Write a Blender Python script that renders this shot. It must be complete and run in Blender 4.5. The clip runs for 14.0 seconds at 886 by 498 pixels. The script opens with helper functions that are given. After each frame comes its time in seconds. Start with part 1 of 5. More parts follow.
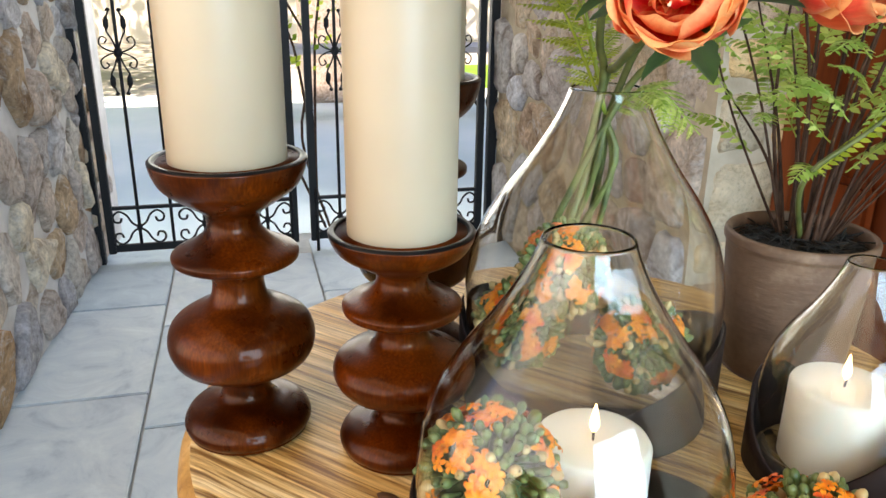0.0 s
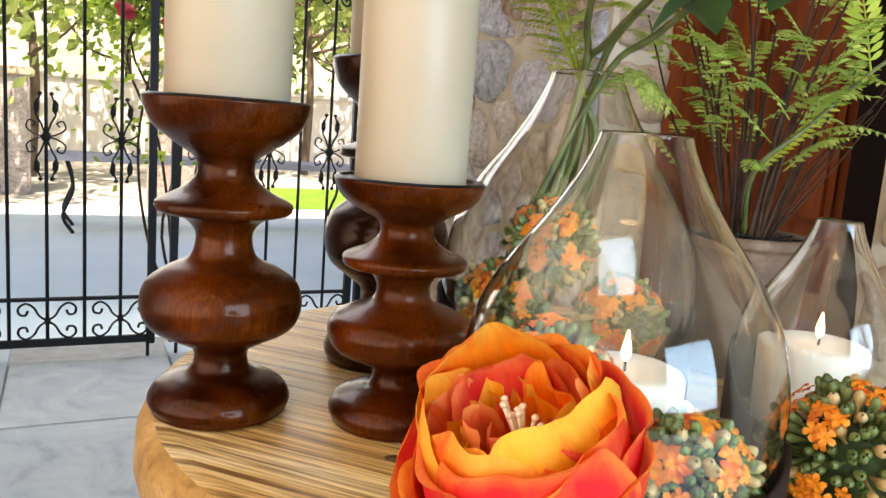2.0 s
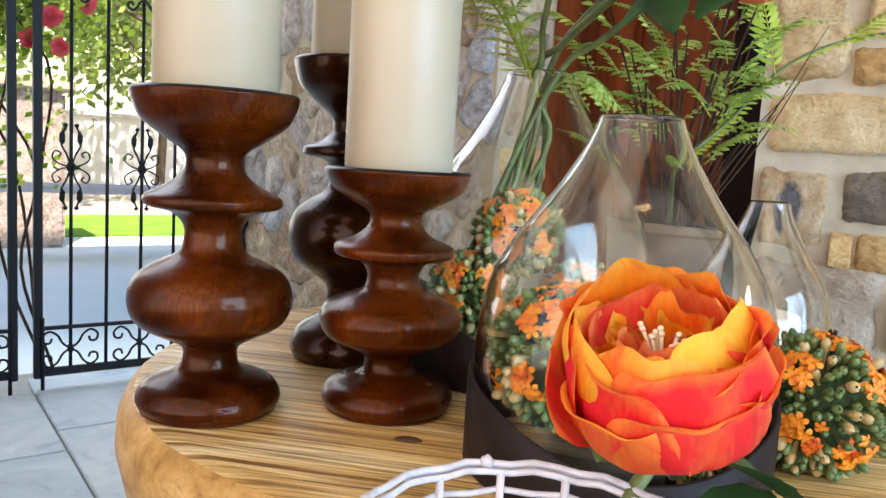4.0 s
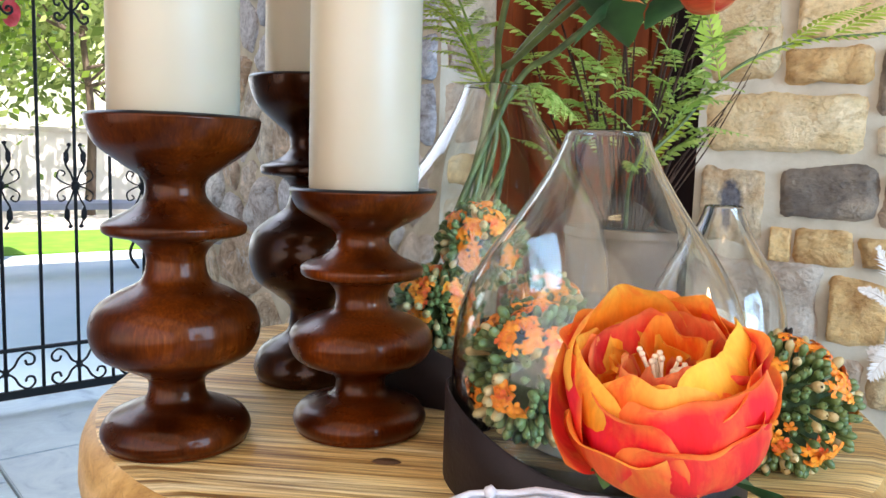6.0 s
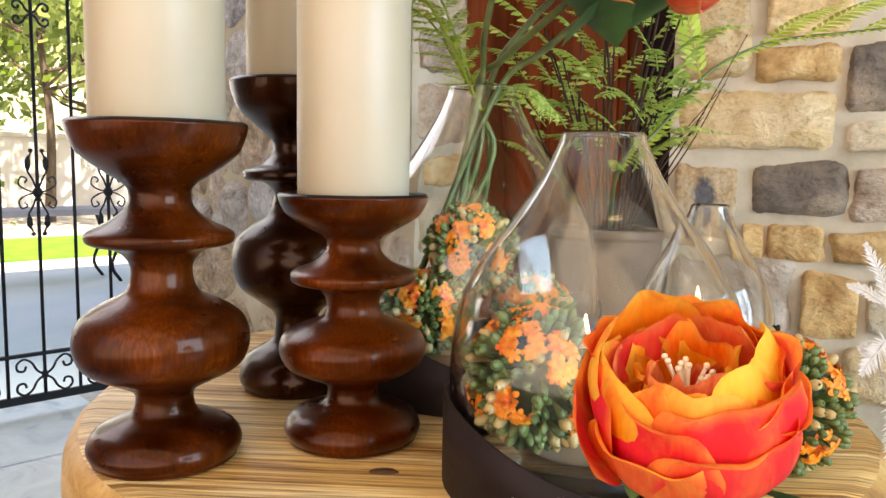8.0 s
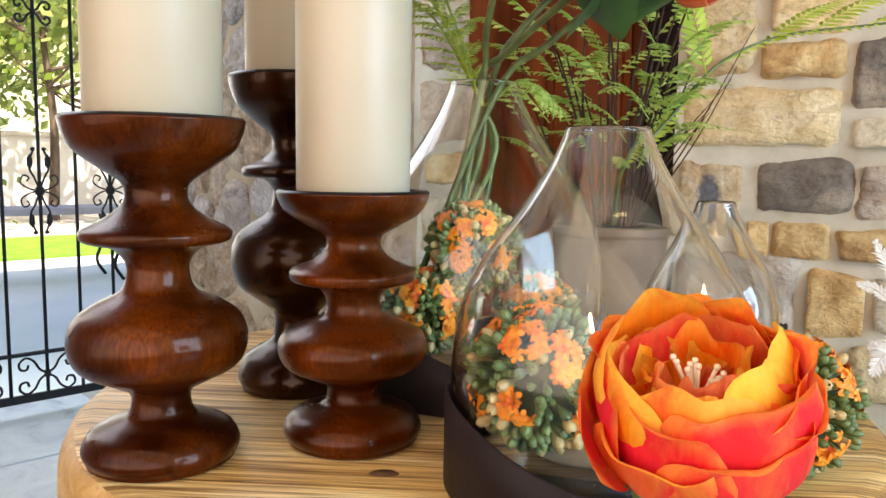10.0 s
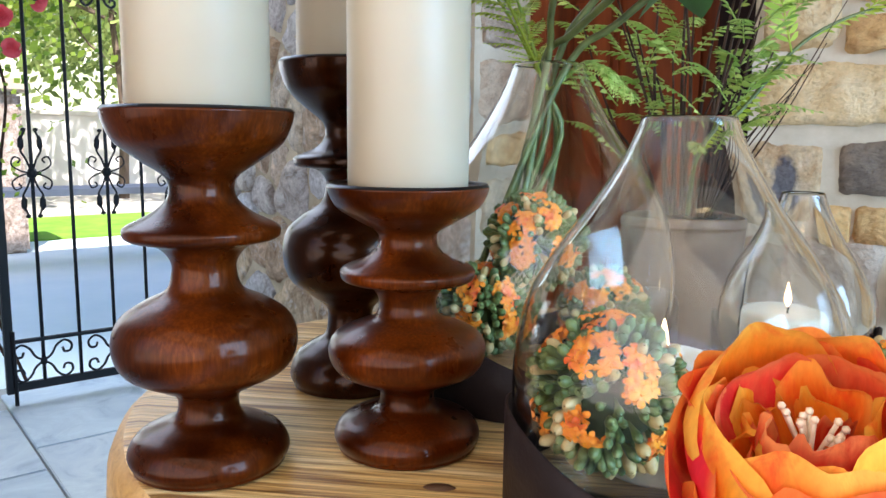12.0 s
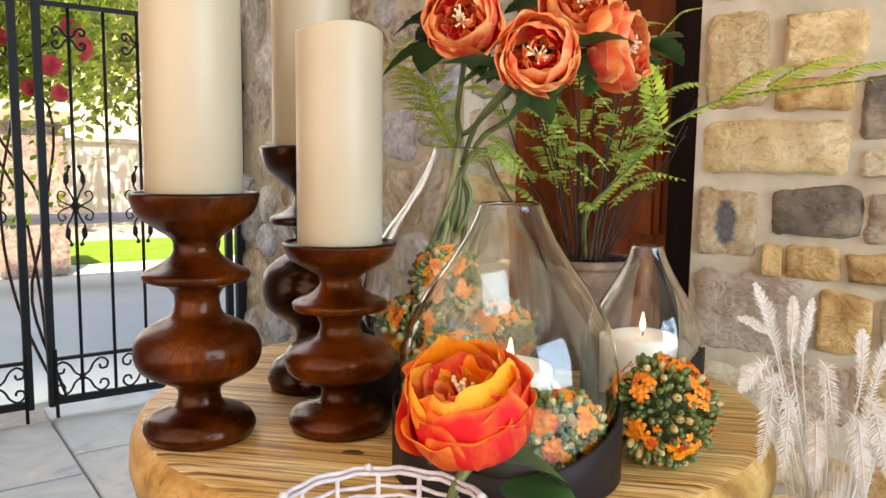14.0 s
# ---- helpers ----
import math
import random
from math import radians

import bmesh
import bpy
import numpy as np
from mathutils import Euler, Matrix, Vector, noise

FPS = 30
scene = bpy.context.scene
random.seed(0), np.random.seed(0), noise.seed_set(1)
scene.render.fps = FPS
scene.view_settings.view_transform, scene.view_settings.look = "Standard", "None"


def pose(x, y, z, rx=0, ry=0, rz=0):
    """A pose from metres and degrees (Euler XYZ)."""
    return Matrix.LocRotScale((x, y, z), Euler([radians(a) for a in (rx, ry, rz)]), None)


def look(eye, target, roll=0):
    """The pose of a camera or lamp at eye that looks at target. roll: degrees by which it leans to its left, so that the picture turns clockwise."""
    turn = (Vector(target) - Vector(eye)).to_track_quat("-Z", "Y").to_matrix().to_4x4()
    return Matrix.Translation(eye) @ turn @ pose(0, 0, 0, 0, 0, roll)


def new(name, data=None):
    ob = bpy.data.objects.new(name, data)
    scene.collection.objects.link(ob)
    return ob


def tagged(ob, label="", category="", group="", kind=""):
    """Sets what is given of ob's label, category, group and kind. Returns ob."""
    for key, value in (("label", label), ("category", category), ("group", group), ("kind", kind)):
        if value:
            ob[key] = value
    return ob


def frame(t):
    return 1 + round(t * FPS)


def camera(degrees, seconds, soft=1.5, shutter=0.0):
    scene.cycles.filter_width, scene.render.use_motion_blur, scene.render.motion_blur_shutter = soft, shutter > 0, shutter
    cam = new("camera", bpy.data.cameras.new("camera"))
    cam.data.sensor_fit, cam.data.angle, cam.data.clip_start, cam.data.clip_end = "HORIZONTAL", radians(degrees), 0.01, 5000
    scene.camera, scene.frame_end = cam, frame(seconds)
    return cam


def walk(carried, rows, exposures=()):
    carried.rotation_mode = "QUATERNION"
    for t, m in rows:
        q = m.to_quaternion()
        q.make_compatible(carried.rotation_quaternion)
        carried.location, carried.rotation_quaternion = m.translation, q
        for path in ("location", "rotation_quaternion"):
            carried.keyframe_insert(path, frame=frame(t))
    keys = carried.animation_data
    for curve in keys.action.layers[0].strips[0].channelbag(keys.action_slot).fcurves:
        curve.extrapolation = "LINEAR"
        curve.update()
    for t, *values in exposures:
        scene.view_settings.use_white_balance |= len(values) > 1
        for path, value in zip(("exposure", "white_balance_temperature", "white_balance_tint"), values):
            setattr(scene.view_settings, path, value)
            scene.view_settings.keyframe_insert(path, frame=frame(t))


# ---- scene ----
cam = camera(60.1, 14.0)
METRES, EYE, TILT, LEAN, TURN = 0.53, 0.819, 0.0, 0.0, 28.3
ROWS = [
    (0.0, 0.0, 0.0, 0.0, 0.28, -19.6, -0.79),
    (0.5, -0.016, -0.0164, -0.1138, -2.68, -14.02, -2.28),
    (1.0, -0.0419, -0.013, -0.172, -5.06, -11.28, -3.16),
    (1.5, -0.097, -0.0163, -0.1905, -7.91, -10.12, -3.92),
    (2.0, -0.1647, -0.0177, -0.1918, -11.07, -9.15, -4.3),
    (2.5, -0.215, -0.0203, -0.2093, -14.19, -8.21, -4.26),
    (5.0, -0.3139, -0.0137, -0.2336, -24.28, -6.53, -2.64),
    (5.5, -0.3027, -0.0063, -0.2278, -25.04, -6.47, -2.14),
    (6.0, -0.3238, -0.002, -0.2179, -26.15, -6.41, -1.74),
    (6.5, -0.3418, 0.0102, -0.2196, -27.12, -6.38, -1.38),
    (7.0, -0.3389, 0.0189, -0.2191, -27.93, -6.38, -1.16),
    (7.5, -0.3398, 0.0179, -0.2145, -28.44, -6.36, -1.04),
    (8.0, -0.341, 0.0202, -0.2157, -28.65, -6.32, -0.99),
    (10.5, -0.325, 0.0421, -0.2181, -28.2, -6.56, -0.85),
    (11.0, -0.2991, 0.0526, -0.2072, -27.19, -7.17, -0.82),
    (11.5, -0.3048, 0.0694, -0.194, -25.65, -7.81, -0.7),
    (12.0, -0.3089, 0.0799, -0.205, -24.03, -8.18, -0.65),
    (12.5, -0.3159, 0.0583, -0.1912, -22.71, -8.13, -0.67),
    (13.0, -0.3331, -0.0377, -0.1714, -21.84, -7.63, -0.75),
    (13.5, -0.3298, -0.1393, -0.1501, -21.48, -6.94, -0.8),
    (14.0, -0.2948, -0.2534, -0.1397, -21.64, -6.41, -0.67),
]
WHITE = [  # seconds, stops, kelvin, tint
    (0.0, 1.22, 7850, 23), (1.0, 1.14, 7750, 24), (2.5, 1.09, 8150, 25), (5.0, 1.18, 6350, 20), (6.5, 1.2, 6600, 21), (7.5, 1.2, 7300, 23), (8.0, 1.2, 7950, 25),
    (10.5, 1.2, 7300, 23), (11.5, 1.2, 6600, 21), (12.0, 1.18, 6250, 20), (12.5, 1.13, 7750, 23), (13.0, 1.10, 7750, 24), (14.0, 1.0, 8600, 28),
]
walk(cam, [(t, pose(0, 0, EYE, TILT, LEAN, TURN) @ pose(METRES * x, METRES * y, METRES * z, 90 + pitch, roll, yaw)) for t, x, y, z, yaw, pitch, roll in ROWS], WHITE)

# ---- light ----
world = bpy.data.worlds.new("sky")
scene.world = world
world.use_nodes = True
wn = world.node_tree.nodes
sky = wn.new("ShaderNodeTexSky")
sky.sky_type, sky.sun_disc = "NISHITA", False
SUN_EL, SUN_AZ = radians(58), radians(160)  # azimuth from +y towards +x
sky.sun_elevation, sky.sun_rotation = SUN_EL, SUN_AZ
world.node_tree.links.new(sky.outputs[0], wn["Background"].inputs[0])
wn["Background"].inputs[1].default_value = 0.15

sun = new("sun", bpy.data.lights.new("sun", "SUN"))
sun.data.energy, sun.data.angle, sun.data.color = 5.0, radians(0.5), (1.0, 0.95, 0.86)
sun.matrix_world = look((0, 0, 0), (-math.sin(SUN_AZ) * math.cos(SUN_EL), -math.cos(SUN_AZ) * math.cos(SUN_EL), -math.sin(SUN_EL)))


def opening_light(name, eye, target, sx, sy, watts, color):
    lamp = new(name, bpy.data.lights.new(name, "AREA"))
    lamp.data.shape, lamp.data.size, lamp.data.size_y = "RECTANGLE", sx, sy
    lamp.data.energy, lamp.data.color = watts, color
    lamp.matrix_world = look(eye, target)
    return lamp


opening_light("porch_end_light", (2.28, -1.58, 1.35), (-0.1, 0.5, 0.75), 1.9, 1.9, 66, (0.36, 0.69, 1.0))
# warm fill lamp added behind the viewer; its side opening is unseen
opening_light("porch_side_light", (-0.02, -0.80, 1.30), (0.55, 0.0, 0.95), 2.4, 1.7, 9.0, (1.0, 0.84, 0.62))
opening_light("gate_opening_light", (-1.62, 2.02, 1.35), (-0.6, 0.9, 0.7), 1.3, 1.9, 11, (0.78, 0.92, 1.0))

# ---- materials ----


class Nodes:
    """A small wrapper round a node material."""

    def __init__(self, name):
        self.m = bpy.data.materials.new(name)
        self.m.use_nodes = True
        self.t = self.m.node_tree
        self.b = self.t.nodes["Principled BSDF"]
        self.co = None

    def node(self, kind, **kw):
        n = self.t.nodes.new(kind)
        for k, v in kw.items():
            n.inputs[k.replace("_", " ")].default_value = v
        return n

    def link(self, a, b):
        self.t.links.new(a, b)

    def coords(self, scale=(1, 1, 1), shift=True):
        tc = self.node("ShaderNodeTexCoord")
        mp = self.node("ShaderNodeMapping")
        mp.inputs["Scale"].default_value = scale
        self.link(tc.outputs["Object"], mp.inputs["Vector"])
        if shift:
            oi = self.node("ShaderNodeObjectInfo")
            vm = self.node("ShaderNodeVectorMath")
            vm.operation = "SCALE"
            vm.inputs[0].default_value = (37.0, 19.0, 53.0)
            self.link(oi.outputs["Random"], vm.inputs["Scale"])
            self.link(vm.outputs[0], mp.inputs["Location"])
        return mp.outputs[0]

    def noise(self, vec, scale, detail=4.0, rough=0.55, distort=0.0):
        n = self.node("ShaderNodeTexNoise", Scale=scale, Detail=detail, Roughness=rough, Distortion=distort)
        self.link(vec, n.inputs["Vector"])
        return n.outputs["Fac"]

    def ramp(self, fac, stops):
        r = self.node("ShaderNodeValToRGB")
        el = r.color_ramp.elements
        while len(el) < len(stops):
            el.new(0.5)
        for e, (p, c) in zip(el, stops):
            e.position, e.color = p, (*c, 1)
        self.link(fac, r.inputs[0])
        return r.outputs[0]

    def mix(self, fac, a, b, blend="MIX"):
        n = self.t.nodes.new("ShaderNodeMix")
        n.data_type, n.blend_type = "RGBA", blend
        if isinstance(fac, float):
            n.inputs[0].default_value = fac
        else:
            self.link(fac, n.inputs[0])
        for s, v in ((n.inputs[6], a), (n.inputs[7], b)):
            if isinstance(v, tuple):
                s.default_value = (*v, 1)
            else:
                self.link(v, s)
        return n.outputs[2]

    def random(self):
        return self.node("ShaderNodeObjectInfo").outputs["Random"]

    def bump(self, height, strength, distance):
        n = self.node("ShaderNodeBump", Strength=strength, Distance=distance)
        self.link(height, n.inputs["Height"])
        if self.b.inputs["Normal"].is_linked:
            self.link(self.b.inputs["Normal"].links[0].from_socket, n.inputs["Normal"])
        self.link(n.outputs[0], self.b.inputs["Normal"])

    def translucent(self, col, fac):
        """Lets light through a thin sheet."""
        tr = self.node("ShaderNodeBsdfTranslucent")
        self.link(col, tr.inputs["Color"])
        mx = self.node("ShaderNodeMixShader", Fac=fac)
        self.link(self.b.outputs[0], mx.inputs[1])
        self.link(tr.outputs[0], mx.inputs[2])
        self.link(mx.outputs[0], self.t.nodes["Material Output"].inputs["Surface"])

    def set(self, **kw):
        for k, v in kw.items():
            s = self.b.inputs[k.replace("_", " ")]
            if isinstance(v, (int, float)):
                s.default_value = v
            elif isinstance(v, tuple):
                s.default_value = (*v, 1) if len(s.default_value) == 4 else v
            else:
                self.link(v, s)
        return self


def simple(name, dark, light, rough, scale=20, bump=0.2, bump_scale=120, stretch=(1, 1, 1), **kw):
    n = Nodes(name)
    c = n.coords(stretch)
    n.set(Base_Color=n.ramp(n.noise(c, scale), [(0.3, dark), (0.7, light)]), Roughness=rough, **kw)
    if bump:
        n.bump(n.noise(c, bump_scale), bump, 0.001)
    return n.m


def stained_wood(name="mahogany_stain", tone=1.0):
    n = Nodes(name)
    c = n.coords((1, 1, 0.07))
    grain = n.noise(c, 620, 5, 0.65, 0.3)
    base = n.ramp(grain, [(0.25, (0.030, 0.0042, 0.0006)), (0.5, (0.070, 0.0112, 0.0010)), (0.78, (0.135, 0.028, 0.0022))])
    # broad noise puts orange lit spots and shaded darks into the stain colour
    lit_blotch = n.ramp(n.noise(n.coords(), 26, 3), [(0.32, (0.34, 0.27, 0.25)), (0.68, (1.70, 1.75, 1.50))])
    lit_blotch = n.mix(1.0, lit_blotch, (tone, tone, tone), "MULTIPLY")
    n.set(Base_Color=n.mix(1.0, base, lit_blotch, "MULTIPLY"), Roughness=n.ramp(n.noise(n.coords(), 60), [(0.3, (0.25,) * 3), (0.7, (0.36,) * 3)]), Specular_IOR_Level=0.22, Specular_Tint=(1.0, 0.40, 0.16), Coat_Weight=0.24, Coat_Roughness=0.11)
    n.bump(grain, 0.12, 0.0006)
    return n.m


def table_wood():
    n = Nodes("brushed_pine")
    c = n.coords((0.030, 1.0, 0.22), False)
    fine = n.noise(c, 520, 5, 0.7)
    streak = n.noise(c, 260, 4, 0.62, 0.35)
    band = n.noise(n.coords((0.10, 1, 0.16), False), 44, 3, 0.5, 0.7)
    broad = n.noise(n.coords((0.3, 1, 1), False), 9, 3, 0.5, 0.5)
    base = n.ramp(band, [(0.26, (0.54, 0.30, 0.088)), (0.42, (0.74, 0.47, 0.170)), (0.58, (0.84, 0.60, 0.265)), (0.75, (0.88, 0.71, 0.42))])
    lines = n.ramp(streak, [(0.36, (0.26, 0.15, 0.07)), (0.43, (0.66, 0.54, 0.38)), (0.53, (1.0, 0.98, 0.93)), (0.70, (1.25, 1.25, 1.25))])
    col = n.mix(0.9, base, lines, "MULTIPLY")
    col = n.mix(0.8, col, n.ramp(fine, [(0.36, (0.55, 0.45, 0.36)), (0.5, (0.95,) * 3), (0.66, (1.25, 1.25, 1.22))]), "MULTIPLY")
    col = n.mix(n.ramp(broad, [(0.52, (0.0,) * 3), (0.68, (0.75,) * 3)]), col, n.mix(0.5, (0.24, 0.10, 0.03), col, "MIX"))
    n.set(Base_Color=col, Roughness=n.ramp(fine, [(0.3, (0.34,) * 3), (0.7, (0.52,) * 3)]), Specular_IOR_Level=0.45)
    n.bump(streak, 0.55, 0.0018)
    n.bump(fine, 0.3, 0.0006)
    return n.m


def edge_wood():
    """Rubbed pine edge: honey tone with pale scuffs and a few dark scratches."""
    n = Nodes("worn_pine_edge")
    c = n.coords((1, 1, 1.6), False)
    fine = n.noise(c, 140, 5, 0.7, 0.6)
    col = n.ramp(n.noise(c, 16, 5, 0.62, 0.9), [(0.30, (0.30, 0.14, 0.034)), (0.46, (0.52, 0.29, 0.085)), (0.60, (0.66, 0.40, 0.145)), (0.76, (0.82, 0.60, 0.32))])
    col = n.mix(0.6, col, n.ramp(fine, [(0.32, (0.50, 0.38, 0.26)), (0.46, (0.95,) * 3), (0.68, (1.2, 1.2, 1.2))]), "MULTIPLY")
    n.set(Base_Color=col, Roughness=0.42, Specular_IOR_Level=0.4)
    n.bump(fine, 0.35, 0.001)
    return n.m


def wax(name, col, glow=0.25):
    n = Nodes(name)
    c = n.coords()
    n.set(Base_Color=n.ramp(n.noise(c, 14, 3), [(0.3, tuple(v * 0.93 for v in col)), (0.7, col)]), Roughness=0.42, Subsurface_Weight=glow, Subsurface_Scale=0.02, Subsurface_Radius=(1.0, 0.6, 0.35))
    n.bump(n.noise(n.coords((1, 1, 0.3)), 45, 3), 0.15, 0.001)
    return n.m


def glass_material(name, tint, rough=0.0):
    n = Nodes(name)
    n.set(Base_Color=tint, Roughness=rough, Transmission_Weight=1.0, IOR=1.47)
    c = n.coords((1, 1, 0.35), False)
    n.bump(n.noise(c, 18, 2), 0.06, 0.004)
    return n.m


def stone_material(name, stops):
    """Hewn stone: broad warm and pale zones, soft cleft relief, sparse dark pits."""
    n = Nodes(name)
    c = n.coords()
    col = n.ramp(n.noise(c, 11, 6, 0.62, 0.4), stops)
    col = n.mix(n.ramp(n.noise(n.coords((1, 1, 1.5)), 24, 7, 0.7, 0.5), [(0.53, (0.0,) * 3), (0.68, (0.75,) * 3)]), col, stops[0][1])
    fine = n.noise(c, 120, 5, 0.65)
    col = n.mix(0.55, col, n.ramp(fine, [(0.30, (0.50, 0.44, 0.38)), (0.44, (0.95,) * 3), (0.70, (1.22, 1.2, 1.16))]), "MULTIPLY")
    rnd = n.ramp(n.random(), [(0.0, (0.82, 0.79, 0.76)), (0.5, (1.0, 0.98, 0.95)), (1.0, (1.14, 1.09, 1.0))])
    n.set(Base_Color=n.mix(1.0, col, rnd, "MULTIPLY"), Roughness=0.82, Specular_IOR_Level=0.3)
    n.bump(n.noise(n.coords((1, 1, 1.4)), 20, 7, 0.66, 0.3), 0.9, 0.024)
    n.bump(n.noise(c, 55, 4, 0.6), 0.5, 0.006)
    return n.m


def rubble_material():
    n = Nodes("fieldstone")
    c = n.coords()
    rnd = n.ramp(n.random(), [(0.0, (0.34, 0.20, 0.11)), (0.13, (0.68, 0.55, 0.40)), (0.27, (0.44, 0.45, 0.50)), (0.41, (0.78, 0.70, 0.57)), (0.55, (0.57, 0.47, 0.40)), (0.68, (0.64, 0.66, 0.72)), (0.82, (0.50, 0.32, 0.18)), (1.0, (0.74, 0.71, 0.68))])
    fine = n.noise(c, 75, 7, 0.75)
    col = n.mix(0.9, rnd, n.ramp(n.noise(c, 13, 6, 0.68, 1.4), [(0.32, (0.42, 0.33, 0.27)), (0.46, (0.86, 0.82, 0.78)), (0.56, (1.05, 1.03, 1.0)), (0.70, (1.45, 1.42, 1.38))]), "MULTIPLY")
    col = n.mix(n.ramp(n.noise(c, 24, 5, 0.7, 1.2), [(0.53, (0.0,) * 3), (0.66, (0.65,) * 3)]), col, (0.66, 0.63, 0.60))
    col = n.mix(0.7, col, n.ramp(fine, [(0.3, (0.42, 0.39, 0.36)), (0.5, (0.95,) * 3), (0.7, (1.35,) * 3)]), "MULTIPLY")
    n.set(Base_Color=col, Roughness=0.9, Specular_IOR_Level=0.2)
    n.bump(n.noise(c, 26, 7, 0.72), 1.0, 0.02)
    n.bump(fine, 0.6, 0.004)
    return n.m


def slate_material():
    n = Nodes("slate_flag")
    c = n.coords()
    rnd = n.ramp(n.random(), [(0.0, (0.48, 0.60, 0.69)), (0.5, (0.55, 0.66, 0.74)), (1.0, (0.62, 0.70, 0.75))])
    cloud = n.ramp(n.noise(c, 6.0, 7, 0.66, 1.6), [(0.3, (0.58, 0.62, 0.67)), (0.45, (0.86, 0.87, 0.88)), (0.55, (0.96, 0.95, 0.93)), (0.7, (1.12, 1.10, 1.06))])
    n.set(Base_Color=n.mix(1.0, rnd, cloud, "MULTIPLY"), Roughness=n.ramp(n.noise(c, 8, 4), [(0.3, (0.38,) * 3), (0.7, (0.6,) * 3)]))
    n.bump(n.noise(c, 9, 6, 0.6), 0.25, 0.01)
    n.bump(n.noise(c, 120, 4), 0.2, 0.001)
    return n.m


def petal_material(name, inner, mid, edge, base, length):
    n = Nodes(name)
    tc = n.node("ShaderNodeTexCoord")
    sep = n.node("ShaderNodeSeparateXYZ")
    n.link(tc.outputs["UV"], sep.inputs[0])
    c = n.coords()
    veins = n.noise(n.coords((1, 1, 0.2)), 380, 3, 0.6)
    wob = n.node("ShaderNodeMath")
    wob.operation = "MULTIPLY_ADD"
    n.link(n.noise(c, 60, 3), wob.inputs[0])
    wob.inputs[1].default_value = 0.2
    n.link(sep.outputs["Y"], wob.inputs[2])
    col = n.ramp(wob.outputs[0], [(0.08, base), (0.32, inner), (0.80, mid), (1.0, edge)])
    mp = n.node("ShaderNodeMapping")
    mp.inputs["Scale"].default_value = (2.6, 1.2, 1.0)
    n.link(tc.outputs["UV"], mp.inputs["Vector"])
    oi = n.node("ShaderNodeObjectInfo")
    n.link(oi.outputs["Random"], mp.inputs["Location"])
    flush = n.noise(mp.outputs[0], 1.3, 5, 0.62, 0.5)
    col = n.mix(n.ramp(flush, [(0.48, (0.0,) * 3), (0.70, (0.7,) * 3)]), col, edge)
    col = n.mix(n.ramp(flush, [(0.30, (0.7,) * 3), (0.46, (0.0,) * 3)]), col, base)
    col = n.mix(0.35, col, n.ramp(veins, [(0.3, (0.72, 0.6, 0.55)), (0.7, (1.15, 1.1, 1.05))]), "MULTIPLY")
    hue = n.node("ShaderNodeHueSaturation", Saturation=1.0, Value=1.0)
    mr = n.node("ShaderNodeMapRange")
    mr.inputs["To Min"].default_value, mr.inputs["To Max"].default_value = 0.488, 0.512
    n.link(n.random(), mr.inputs["Value"])
    n.link(mr.outputs[0], hue.inputs["Hue"])
    n.link(col, hue.inputs["Color"])
    n.set(Base_Color=hue.outputs[0], Roughness=0.6, Specular_IOR_Level=0.14)
    n.bump(veins, 0.25, 0.0006)
    n.translucent(hue.outputs[0], 0.28)
    return n.m


def leaf_material(name, dark, light, rough=0.5):
    n = Nodes(name)
    c = n.coords()
    n.set(Base_Color=n.ramp(n.noise(c, 40, 3), [(0.3, dark), (0.7, light)]), Roughness=rough, Subsurface_Weight=0.1, Subsurface_Scale=0.003)
    n.bump(n.noise(c, 300, 3), 0.2, 0.0005)
    return n.m


def island_leaf(name, dark, light, rough=0.55):
    n = Nodes(name)
    g = n.node("ShaderNodeNewGeometry")
    col = n.ramp(g.outputs["Random Per Island"], [(0.0, dark), (1.0, light)])
    n.set(Base_Color=col, Roughness=rough, Specular_IOR_Level=0.3)
    n.translucent(col, 0.35)
    return n.m


def emitter(name, col, strength):
    n = Nodes(name)
    n.set(Base_Color=col, Emission_Color=col, Emission_Strength=strength)
    return n.m


def iron_material():
    n = Nodes("wrought_iron")
    n.set(Base_Color=(0.006, 0.007, 0.009), Roughness=0.55, Specular_IOR_Level=0.3)
    n.bump(n.noise(n.coords(), 90, 4), 0.3, 0.001)
    return n.m


def pot_material():
    n = Nodes("aged_terracotta")
    c = n.coords()
    base = n.ramp(n.noise(c, 18, 5, 0.65), [(0.3, (0.085, 0.045, 0.027)), (0.55, (0.17, 0.098, 0.060)), (0.72, (0.34, 0.23, 0.15))])
    n.set(Base_Color=base, Roughness=0.55, Specular_IOR_Level=0.3)
    n.bump(n.noise(n.coords((1, 1, 4)), 60, 4), 0.4, 0.002)
    return n.m


WOOD = stained_wood(tone=0.74)
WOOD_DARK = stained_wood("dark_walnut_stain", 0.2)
PINE = table_wood()
PINE_EDGE = edge_wood()
WAX = wax("ivory_wax", (0.465, 0.388, 0.268))
WAX_WHITE = wax("white_wax", (0.76, 0.71, 0.58))
PAN = simple("black_tin", (0.008, 0.008, 0.009), (0.02, 0.02, 0.022), 0.3, Metallic=0.7)
GLASS = glass_material("smoke_glass", (0.965, 0.955, 0.93))
SLEEVE = simple("brown_leatherette", (0.013, 0.0075, 0.0065), (0.024, 0.014, 0.012), 0.5, 30, 0.3, 300, Specular_IOR_Level=0.16)
FLAME = emitter("flame_glow", (1.0, 0.74, 0.40), 3.0)
WICK = simple("charred_wick", (0.01, 0.009, 0.008), (0.03, 0.025, 0.02), 0.9)
